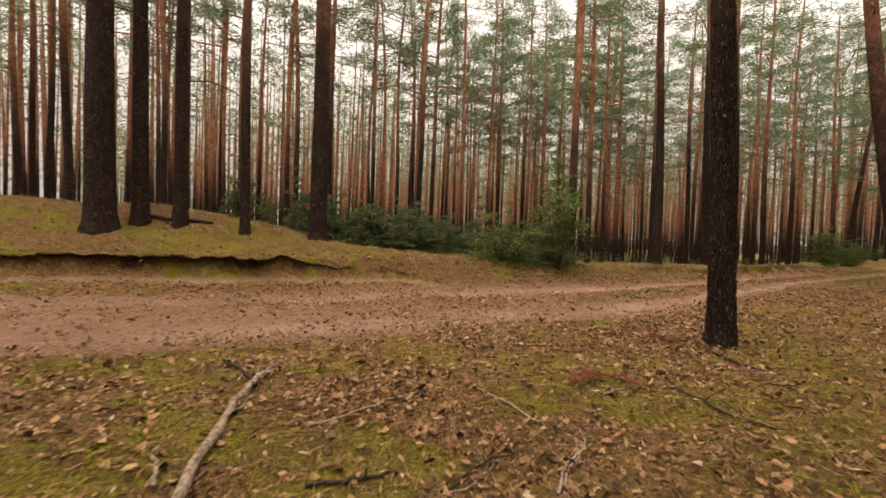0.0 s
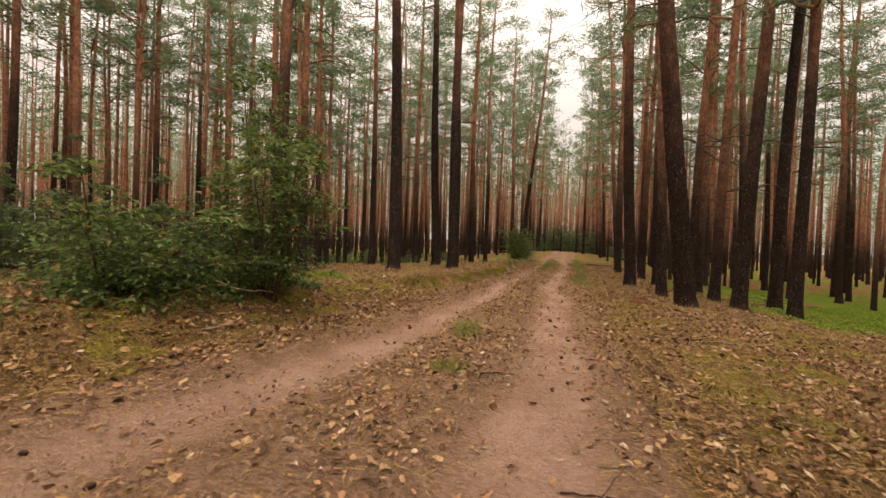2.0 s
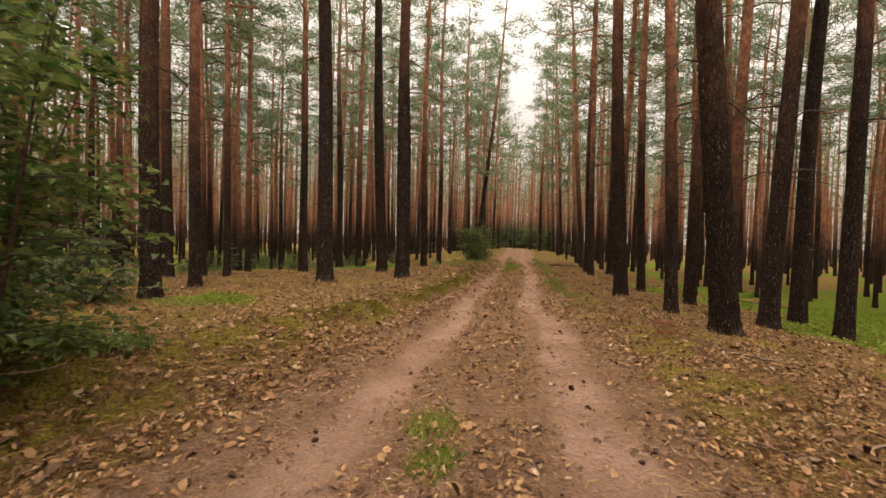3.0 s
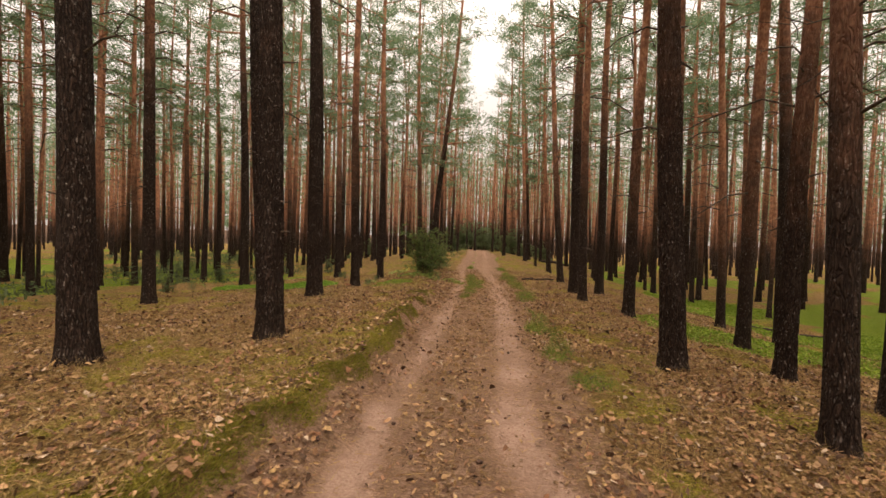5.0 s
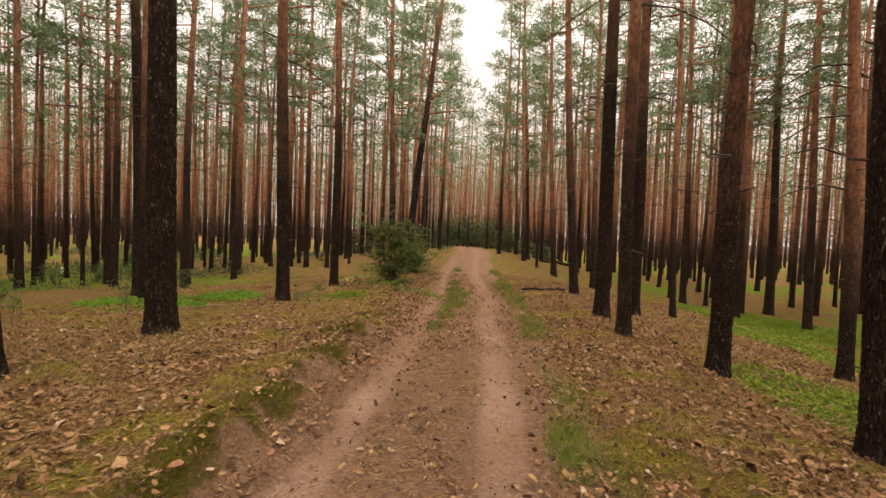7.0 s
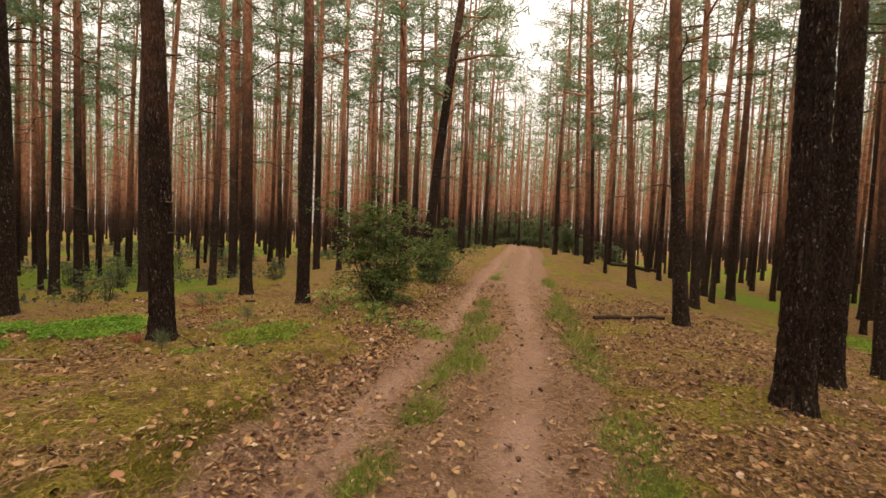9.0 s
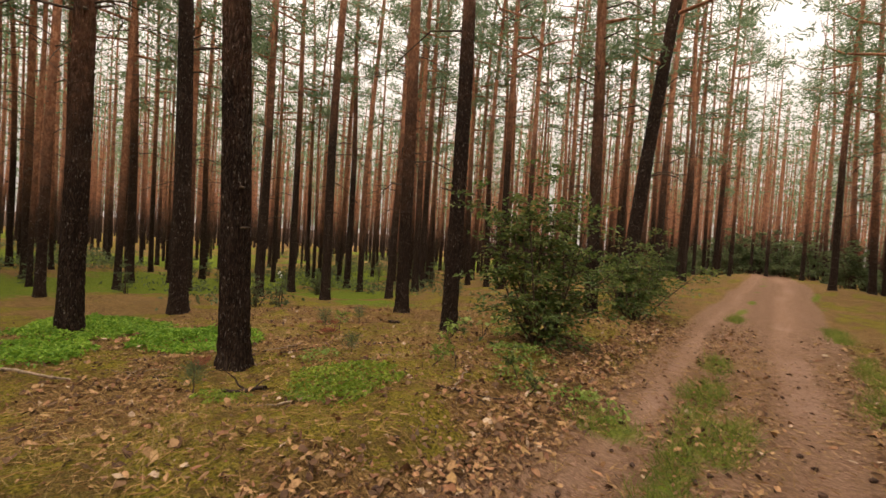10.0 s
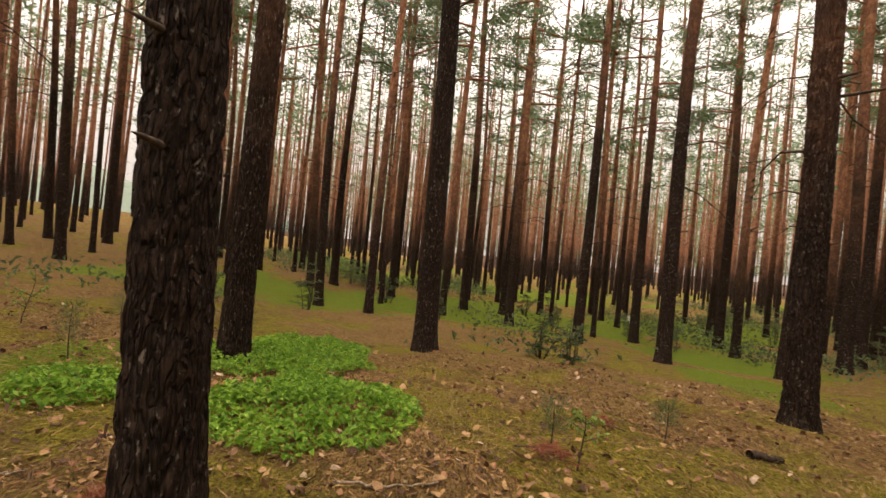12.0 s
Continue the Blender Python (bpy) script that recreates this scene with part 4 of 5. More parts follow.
stand_shrub("leafy_shrub", -12.31, 43.95, shrub_meshes(5, 1.7, 1.2, 8, 2600, 0.08, SHRUB_LEAF), "green shrub further along the track")

UNDER = [shrub_meshes(10 + k, 1.35 + 0.25 * k, 1.25, 8, 1150, 0.11, UNDER_LEAF) for k in range(3)]
rs = np.random.RandomState(21)
for k in range(48):
    y = rs.uniform(5, 15.5)
    x = -11.9 - 0.3 * max(0, 11 - y) - rs.rand() ** 1.2 * 8 - (1.2 if y > 13.5 else 0)
    if min(math.hypot(x - a, y - b) for a, b in placed) < 0.45:
        continue
    s = 0.75 + 0.5 * rs.rand()
    stand_shrub("undergrowth_shrub", x, y, UNDER[k % 3], "low grey-green shrub growing under the pines", "shrub", "undergrowth behind the bank", rs.rand() * 6, (s, s, s * (0.8 + 0.3 * rs.rand())))
WISP = [shrub_meshes(16 + k, 1.7 + 0.3 * k, 0.75, 5, 620, 0.085, UNDER_LEAF) for k in range(3)]
for k in range(46):
    y = rs.uniform(2.5, 13)
    x = -12.6 - 0.3 * max(0, 10 - y) - rs.rand() * 6
    if min(math.hypot(x - a, y - b) for a, b in placed) < 0.4:
        continue
    s = 0.6 + 0.5 * rs.rand()
    stand_shrub("undergrowth_sapling", x, y, WISP[k % 3], "thin leafy young tree growing under the pines", "sapling", "saplings behind the bank", rs.rand() * 6, (s, s, s))
for k in range(40):
    x, y = rs.uniform(-36, -19), rs.uniform(22, 56)
    s = 0.4 + 0.3 * rs.rand()
    stand_shrub("undergrowth_shrub", x, y, WISP[k % 3], "small wispy grey-green shrub on the forest floor", "shrub", "undergrowth of the hollow", rs.rand() * 6, (s * 1.5, s * 1.5, s))
for x, y in ((-22.5, 62), (-15.5, 60), (-17.5, 66), (-8.2, 64), (-6.6, 70), (-9, 72), (-16, 74), (-5, 60), (-12.2, 79), (-14.6, 80), (-16.8, 79), (-10.4, 76), (-13.4, 85), (-17.5, 70), (-18.5, 75), (-7.4, 67), (-11.5, 90), (-15.5, 90), (-19, 84)):
    s = 1.3 + 0.9 * rs.rand() + (1.0 if y > 75 else 0)
    stand_shrub("undergrowth_shrub", x, y, UNDER[rs.randint(3)], "green shrub at the side of the far track", "shrub", "shrubs along the far track", rs.rand() * 6, (s, s, s))


# ---- low plants ----


def scatter(seed, n, x0, x1, y0, y1, chance):
    """Places on the ground, kept by a chance that depends on the place."""
    rs = np.random.RandomState(seed)
    x, y = rs.uniform(x0, x1, n), rs.uniform(y0, y1, n)
    keep = rs.rand(n) < chance(x, y)
    x, y = x[keep], y[keep]
    return rs, np.stack([x, y, ground_z(x, y)], 1)


def herb_patch(name, seed, blobs, per, height, leaf, mat, label):
    """A patch of low leafy herbs, its outline ragged."""
    rs = np.random.RandomState(seed)
    at, tall = [], []
    for x, y, rx, ry in blobs:
        m = int(per * rx * ry * 3.1)
        r, a = np.sqrt(rs.rand(m)), rs.rand(m) * 6.283
        px, py = x + rx * r * np.cos(a), y + ry * r * np.sin(a)
        keep = vnoise(px * 2.2, py * 2.2, 14) + 0.45 * (1 - r) > 0.36
        px, py, r = px[keep], py[keep], r[keep]
        hz = height * (0.35 + 0.65 * (1 - r ** 3)) * (0.55 + 0.7 * vnoise(px * 3, py * 3, 15)) * (0.4 + 0.6 * rs.rand(len(px)))
        at.append(np.stack([px, py, ground_z(px, py) + hz], 1))
    at = np.concatenate(at)
    way = rs.normal(size=at.shape) * np.array([1, 1, 0.35])
    up = np.array([0, 0, 1.0]) + rs.normal(size=at.shape) * 0.35
    ln = leaf * (0.6 + 0.7 * rs.rand(len(at)))
    v, f = leaves(at, way, up, ln, ln * 0.6)
    tagged(new(name, mesh_of(name, v, f, mat)), label, "plants", kind="stuff")


herb_patch("bilberry_patch", 31, [(-16.66, 31.98, 1.75, 1.25), (-15.18, 32.92, 1.1, 0.9), (-15.05, 31.03, 0.6, 0.5), (-18.12, 32.14, 0.9, 0.9)], 1350, 0.17, 0.058, BERRY_LEAF, "bright green patch of bilberry leaves round a pine's foot")
herb_patch("herb_patch", 32, [(-11.78, 33.2, 0.75, 0.55), (-11.44, 32.75, 0.5, 0.4), (-11.96, 31.97, 0.4, 0.3)], 900, 0.11, 0.05, HERB_LEAF, "yellow-green low herbs on the mossy ground")
herb_patch("clover_carpet", 33, [(-1.7, 28.18, 1.9, 2.3), (0.42, 28.31, 1.8, 1.8), (2.6, 43, 2.4, 3.4), (3.48, 41.69, 2.5, 3), (-0.06, 20.42, 1.3, 2.4), (3.2, 20.5, 2.4, 3.2), (-12.46, 16.35, 1.1, 0.7), (2.6, 24.5, 2.6, 2.8), (4.8, 28, 2.8, 3.2), (2.8, 33.5, 2.4, 2.6), (6.5, 33, 2.5, 3), (1.0, 37, 1.6, 2)], 330, 0.09, 0.08, CARPET_LEAF, "bright green carpet of low leaves under the pines")
herb_patch("low_shrubbery", 35, [(-9.89, 9.86, 0.8, 1.2), (-9.89, 11.34, 0.6, 0.9), (-10.73, 9.3, 0.5, 0.6), (-9.84, 12.22, 0.45, 0.5), (-9.83, 10.66, 0.35, 0.9), (-9.73, 9.41, 0.35, 0.9), (-9.58, 10.88, 0.3, 0.7)], 480, 0.36, 0.09, SHRUB_LEAF, "low dark leafy growth hanging over the bank")
# sparse dark leaves added on the slope, standing in for the shrub's shade
herb_patch("low_shrubbery", 37, [(-9.55, 9.04, 0.3, 0.9), (-9.49, 10.34, 0.25, 0.7), (-9.70, 7.94, 0.3, 0.4)], 260, 0.12, 0.06, SHRUB_LEAF, "small dark green leaves added to darken the shaded slope")
herb_patch("herb_patch", 34, [(-9.64, 34.53, 0.4, 0.3), (-12.95, 33.57, 0.35, 0.3), (-10.94, 35.29, 0.5, 0.4), (-11.87, 37.42, 1.0, 0.6), (-10.42, 34.51, 0.3, 0.3)], 420, 0.14, 0.06, PALE_LEAF, "sparse pale green herbs near the shrub")


def sapling(x, y, height, seed, mat, label):
    rs = np.random.RandomState(seed)
    ob = new("tree_sapling")
    ob.location = (x, y, float(ground_z(x, y)))
    tagged(ob, label, "sapling")
    q = np.linspace(0, 1, 6)
    line = np.stack([0.08 * np.sin(q * 4 + seed), 0.06 * np.sin(q * 3), height * q - 0.03], 1)
    pieces = [tube(line, np.linspace(0.008, 0.002, 6), 5)]
    at, way = [], []
    for k in range(6):
        u = 0.3 + 0.6 * rs.rand()
        c = np.array([np.interp(u, q, line[:, m]) for m in range(3)])
        a = rs.rand() * 6.28
        d = np.array([np.cos(a), np.sin(a), 0.6])
        arm = c + d * np.linspace(0, 0.3 * height * rs.rand() + 0.05, 4)[:, None]
        pieces.append(tube(arm, np.linspace(0.004, 0.0015, 4), 4))
        at.append(np.repeat(arm[1:], 4, 0))
        way.append(rs.normal(size=(12, 3)))
    part("stem", mesh_of("stem", *joined(pieces), TWIG, True), ob)
    at, way = np.concatenate(at), np.concatenate(way)
    v, f = leaves(at, way, np.array([0, 0, 1.0]) + rs.normal(size=at.shape) * 0.3, np.full(len(at), 0.05), np.full(len(at), 0.028))
    part("foliage", mesh_of("foliage", v, f, mat), ob)


for x, y, h, s in ((-11.05, 34.05, 0.5, 1), (-10.48, 34.47, 0.4, 2), (-14.3, 34.9, 0.45, 3), (-12.42, 35.95, 0.35, 4), (-11.26, 34.06, 0.3, 5), (-10.2, 34.3, 0.3, 6), (-17.08, 28.81, 0.7, 7)):
    sapling(x, y, h, s, PALE_LEAF if s % 2 else SHRUB_LEAF, "thin young sapling with few small leaves")


def broad_sapling(x, y):
    """A seedling with few large pale leaves."""
    rs = np.random.RandomState(77)
    ob = new("tree_sapling")
    ob.location = (x, y, float(ground_z(x, y)))
    tagged(ob, "small sapling with large pale green leaves beside a trunk", "sapling")
    stems, at, way = [], [], []
    for k in range(4):
        a = rs.rand() * 6.28
        q = np.linspace(0, 1, 5)
        line = np.stack([np.cos(a) * 0.28 * q, np.sin(a) * 0.28 * q, (0.2 + 0.25 * rs.rand()) * q ** 0.7 - 0.02], 1)
        stems.append(tube(line, np.linspace(0.006, 0.002, 5), 5))
        at += [line[3], line[4], line[4]]
        way += [np.array([np.cos(b), np.sin(b), 0.1]) for b in a + rs.normal(size=3)]
    part("stem", mesh_of("stem", *joined(stems), TWIG, True), ob)
    v, f = leaves(np.array(at), np.array(way), np.array([0, 0, 1.0]) + rs.normal(size=(12, 3)) * 0.3, 0.09 + 0.05 * rs.rand(12), 0.07 + 0.03 * rs.rand(12), 0.2, True)
    part("foliage", mesh_of("foliage", v, f, PALE_LEAF), ob)


broad_sapling(-12.97, 36.3)
broad_sapling(-12.52, 36.63)

rs, at = scatter(36, 52000, -52, -19, 22, 66, lambda x, y: sstep(0.4, 0.62, vnoise(x * 0.22, y * 0.22, 19)) * sstep(8, 13, bank_x(y) - x))
m = len(at)
at[:, 2] += 0.05 + 0.45 * rs.rand(m) ** 1.5
ln = 0.10 + 0.09 * rs.rand(m)
v, f = leaves(at, rs.normal(size=(m, 3)), np.array([0, 0, 1.0]) + rs.normal(size=(m, 3)) * 0.5, ln, ln * 0.5)
tagged(new("bilberry_undergrowth", mesh_of("bilberry_undergrowth", v, f, UNDER_LEAF)), "low grey-green undergrowth covering the hollow under the pines", "plants", kind="stuff")


def seedling(x, y, height, seed):
    """A young pine no higher than a knee."""
    rs = np.random.RandomState(seed)
    ob = new("pine_seedling")
    ob.location = (x, y, float(ground_z(x, y)))
    tagged(ob, "tiny blue-green pine seedling in the moss", "seedling")
    q = np.linspace(0, 1, 5)
    part("stem", mesh_of("stem", *tube(np.stack([0.02 * np.sin(q * 3), 0 * q, height * q - 0.02], 1), np.linspace(0.008, 0.003, 5), 5), TWIG, True), ob)
    m = 420
    at = np.stack([rs.normal(size=m) * 0.05, rs.normal(size=m) * 0.05, height * (0.35 + 0.65 * rs.rand(m))], 1)
    v, f = blades(at, at * np.array([3, 3, 0]) + rs.normal(size=(m, 3)) * 0.12 + np.array([0, 0, 0.25]), 0.06 + 0.06 * rs.rand(m), np.full(m, 0.004))
    tagged(part("needle_tuft", mesh_of("needle_tuft", v, f, UNDER_LEAF), ob), kind="stuff")


for k, (x, y, h) in enumerate(((-12.46, 31.93, 0.32), (-14.6, 34.8, 0.4), (-12.87, 34.09, 0.28), (-15.89, 30.26, 0.6), (-17.97, 29.42, 0.5), (-15.29, 36.07, 0.35))):
    seedling(x, y, h, 80 + k)


# ---- litter: leaves, needles, grass, cones ----


def keep_litter(x, y):
    t, inside, lat = tracks(x, y)
    d = bank_edge(x, y)
    far = np.min(np.hypot(x[:, None] - PX[:, 0], y[:, None] - PX[:, 1]), 1)
    k = (0.34 + 0.6 * vnoise(x * 0.9, y * 0.9, 16)) * (1 - 0.72 * tussock(x, y))
    k = k + 0.75 * sstep(-0.6, -0.2, d) * sstep(0.2, 0.0, d) * sstep(7, 10, y)
    k = k * (1 - (0.86 - 0.4 * sstep(10, 4, y)) * np.clip(t * 1.3, 0, 1)) * (1 - 0.3 * inside) + 0.45 * sstep(-0.9, -0.3, d) * sstep(0.3, 0, d) * sstep(28, 31, y)
    return k * (0.6 * sstep(8, 3, far) + 0.5 * sstep(20, 8, far)) * (1 - 0.15 * sstep(0.1, 0.5, d)) * (1 - 0.8 * sstep(-0.1, 0, d) * sstep(0.2, 0.1, d)) * (1 - 0.5 * sstep(0.2, 0.6, d) * sstep(27, 30, y))


rs, at = scatter(41, 1300000, -19, 5, -3, 42, keep_litter)
m = len(at)
turf = bank_edge(at[:, 0], at[:, 1])
at[:, 2] += 0.010 + 0.016 * rs.rand(m) + 0.022 * sstep(0.05, 0.15, turf) * sstep(0.55, 0.4, turf)
ln = 0.03 + 0.064 * rs.rand(m) ** 2.0
way, up = rs.normal(size=(m, 3)) * np.array([1, 1, 0.3]), np.array([0, 0, 1.0]) + rs.normal(size=(m, 3)) * 0.5
h = int(m * 0.4)
broad_leaves = leaves(at[:h], way[:h], up[:h], ln[:h], ln[:h] * (0.32 + 0.42 * rs.rand(h)), (-0.5 + 0.9 * rs.rand(h))[:, None], True)
slim_leaves = leaves(at[h:], way[h:], up[h:], ln[h:] * 0.85, ln[h:] * (0.1 + 0.34 * rs.rand(m - h)), (-0.4 + 0.7 * rs.rand(m - h))[:, None])
v, f = joined([broad_leaves, slim_leaves])
tagged(new("leaf_litter", mesh_of("leaf_litter", v, f, DEAD_LEAF)), "brown and tan dead leaves strewn over the ground", "leaves", kind="stuff")


def keep_needles(x, y):
    t, inside, lat = tracks(x, y)
    far = np.min(np.hypot(x[:, None] - PX[:, 0], y[:, None] - PX[:, 1]), 1)
    return (0.45 + 0.5 * vnoise(x * 0.7, y * 0.7, 17)) * (1 - 0.8 * np.clip(t * 1.2, 0, 1)) * sstep(12, 2.5, far)


rs, at = scatter(42, 400000, -18, 4, -1.5, 40, keep_needles)
m = len(at)
at[:, 2] += 0.008 + 0.012 * rs.rand(m)
v, f = blades(at, rs.normal(size=(m, 3)) * np.array([1, 1, 0.14]), 0.06 + 0.11 * rs.rand(m), np.full(m, 0.0065))
tagged(new("needle_litter", mesh_of("needle_litter", v, f, DRY_NEEDLE)), "tan fallen pine needles and dry grass bits", "needles", kind="stuff")


def grass(name, seed, n, chance, mat, height, width, label, spread=0.45, box=(-18, 5, -2, 44)):
    rs, at = scatter(seed, n, *box, chance)
    m = len(at)
    way = rs.normal(size=(m, 3)) * np.array([spread, spread, 0.1]) + np.array([0, 0, 0.7])
    v, f = blades(at - np.array([0, 0, 0.01]), way, height * (0.5 + 0.9 * rs.rand(m)), np.full(m, width))
    tagged(new(name, mesh_of(name, v, f, mat)), label, "grass", kind="stuff")


def moss_there(x, y):
    r, s, mo, g, so = cover_of(x, y)
    far = np.min(np.hypot(x[:, None] - PX[:, 0], y[:, None] - PX[:, 1]), 1)
    return np.clip(mo * 1.3 - 0.3, 0, 1) * sstep(10, 3, far) * (1 - s)


def verge_there(x, y):
    r, s, mo, g, so = cover_of(x, y)
    t, inside, lat = tracks(x, y)
    return np.clip(g * 2.2 - 0.35, 0, 1) * (np.abs(lat) < 2.4) * (1 - 0.8 * s)


def dry_there(x, y):
    t, inside, lat = tracks(x, y)
    d = bank_edge(x, y)
    far = np.min(np.hypot(x[:, None] - PX[:, 0], y[:, None] - PX[:, 1]), 1)
    k = 0.12 + sstep(0.45, 0.75, vnoise(x * 0.8, y * 0.8, 18)) * 0.75
    k = k + 1.1 * sstep(0.4, 0.9, d) * sstep(5, 2, d) * sstep(10, 15, y) * sstep(24, 18, y)
    return k * (1 - t) * (1 - 0.6 * inside) * sstep(12, 4, far)


grass("moss_shoots", 51, 560000, moss_there, MOSS_LEAF, 0.034, 0.0075, "soft yellow-green moss on the bank and ground", 0.8)
grass("green_grass", 52, 420000, verge_there, GREEN_GRASS, 0.14, 0.008, "green grass tufts along the wheel tracks", 0.5, (-12, -4, 9, 44))
grass("dry_grass", 53, 420000, dry_there, DRY_GRASS, 0.16, 0.005, "sparse straw-coloured dry grass", 0.6)


def bank_top(x, y):
    d = bank_edge(x, y)
    return sstep(0.3, 0.7, d) * (0.15 + 0.85 * sstep(0.45, 0.65, vnoise(x * 1.6, y * 1.6, 28)))


grass("dry_grass", 54, 130000, bank_top, DRY_GRASS, 0.1, 0.006, "short straw-coloured grass on the bank's top", 0.7, (-16, -9.8, -6, 9))


def turf_edge():
    """The torn turf that overhangs the bank, with its shoots."""
    rs = np.random.RandomState(29)
    ys = np.arange(-8, 32.5, 0.035)
    k = len(ys)
    foot = bank_x(ys) + bank_edge(bank_x(ys), ys)
    torn = vnoise(ys * 1.3, ys * 0, 23)
    fine = vnoise(ys * 6, ys * 0, 24)
    jut = np.interp(ys, [4, 9, 14, 32], [0.12, 0.09, 0.02, 0.025]) * sstep(0.2, 0.75, torn) * (0.3 + 1.3 * fine) * sstep(4.3, 2.6, ys) * sstep(30, 26, ys) * (1 - sstep(5.5, 7, ys) * sstep(19, 16.5, ys))
    thick = np.interp(ys, [4, 9, 14, 32], [0.085, 0.07, 0.045, 0.035]) * (0.6 + 0.8 * vnoise(ys * 3, ys * 0 + 4, 25))
    face = face_w(ys)
    top = ground_z(foot - face - 0.1, ys)
    rows = []
    for share, past, push, drop, moss, soil_shade in ((1, 0.34, 0, -0.012, 1.2, 0), (1, 0.16, 0, 0.012, 1.3, 0), (1, 0.02, 0.6, 0.016, 1.4, 0), (0.75, 0, 1, 0.008, 1.4, 0), (0.5, 0, 1, -0.02, 1.3, 0), (0.42, 0, 1, -0.5, 0.6, 0.5), (0.62, 0, 0.5, -1.0, 0, 0.8), (1, 0.1, 0.3, -1.2, 0, 0.8)):
        x = foot - face * share - past + push * jut + 0.022 * rs.normal(size=k)
        z = (ground_z(x, ys) if past > 0.12 else top) + (drop if drop > -0.1 else drop * thick) + 0.009 * rs.normal(size=k) - 0.16 * sstep(3.0, 4.3, ys)
        rows.append(np.stack([x, ys + 0.01 * rs.normal(size=k), z, np.full(k, moss), np.full(k, soil_shade)], 1))
    a = np.stack(rows)
    n = len(rows)
    i, j = np.meshgrid(np.arange(n - 1), np.arange(k - 1), indexing="ij")
    f = np.stack([i * k + j, i * k + j + 1, (i + 1) * k + j + 1, (i + 1) * k + j], -1).reshape(-1, 4)
    f = f[ys[j].ravel() < 4.4]
    flat = a.reshape(-1, 5)
    zero = np.zeros(len(flat))
    tagged(new("turf_edge", mesh_of("turf_edge", flat[:, :3], f, FLOOR, True, road=zero, sand=zero, moss=flat[:, 3] * (0.05 + 0.95 * sstep(0.3, 0.7, vnoise(flat[:, 0] * 2.3, flat[:, 1] * 2.3, 27))), green=zero, soil_shade=flat[:, 4])), "torn mossy turf overhanging the sandy bank", "bank edge", kind="structure")
    at = a[1:6, ys < 4.0, :3].reshape(-1, 3)
    at = at[vnoise(at[:, 0] * 2.3, at[:, 1] * 2.3, 27) > 0.42]
    at = np.repeat(at, 9, 0) + rs.normal(size=(len(at) * 9, 3)) * np.array([0.035, 0.02, 0.008])
    way = rs.normal(size=at.shape) * 0.6 + np.array([0.35, 0, 0.4])
    ln = 0.018 + 0.022 * rs.rand(len(at))
    yy = rs.uniform(13, 31, 150000)
    past = rs.normal(size=len(yy)) * 0.12 + face_w(yy) * 0.85
    xx = bank_x(yy) + bank_edge(bank_x(yy), yy) - past
    keep = (rs.rand(len(yy)) < sstep(0.3, 0.6, vnoise(xx * 2.6, yy * 2.6, 7)) * sstep(13, 15, yy)) & (past > 0.02)
    lip = np.stack([xx, yy, ground_z(xx, yy)], 1)[keep]
    at = np.concatenate([at, lip])
    way = np.concatenate([way, rs.normal(size=lip.shape) * 0.55 + np.array([0.45, 0, 0.45])])
    ln = np.concatenate([ln, 0.02 + 0.035 * rs.rand(len(lip))])
    v, f = blades(at, way, ln, np.full(len(at), 0.0075))
    tagged(new("moss_fringe", mesh_of("moss_fringe", v, f, MOSS_LEAF)), "fine moss shoots on the bank's edge", "moss", kind="stuff")


turf_edge()


def cone_mesh():
    rs = np.random.RandomState(9)
    bm = bmesh.new()
    bmesh.ops.create_icosphere(bm, subdivisions=2, radius=1.0)
    for v in bm.verts:
        k = 1 + 0.2 * math.sin(v.co.z * 14 + math.atan2(v.co.y, v.co.x) * 3)
        taper = 0.62 - 0.22 * v.co.z
        v.co = Vector((v.co.x * taper * k, v.co.y * taper * k, v.co.z)) * 0.024
    m = bpy.data.meshes.new("pine_cone")
    bm.to_mesh(m)
    bm.free()
    m.materials.append(CONE)
    return m


def keep_cones(x, y):
    t, inside, lat = tracks(x, y)
    far = np.min(np.hypot(x[:, None] - PX[:, 0], y[:, None] - PX[:, 1]), 1)
    return (0.05 + 0.95 * sstep(2.8, 1.8, np.abs(lat))) * sstep(9, 3, far)


cone = cone_mesh()
rs, at = scatter(61, 620, -13, 0, 2, 38, keep_cones)
for p in at[:290]:
    ob = new("pine_cone", cone)
    s = 0.95 + 0.5 * rs.rand()
    ob.matrix_world = Matrix.Translation(Vector(p) + Vector((0, 0, 0.016))) @ Euler((1.4 + 0.3 * rs.rand(), 0, rs.rand() * 6.28)).to_matrix().to_4x4() @ Matrix.Diagonal((s, s, s, 1))
    tagged(ob, "small dark brown fallen pine cone on the ground", "pine cone", "fallen pine cones")


# ---- fallen sticks and branches ----


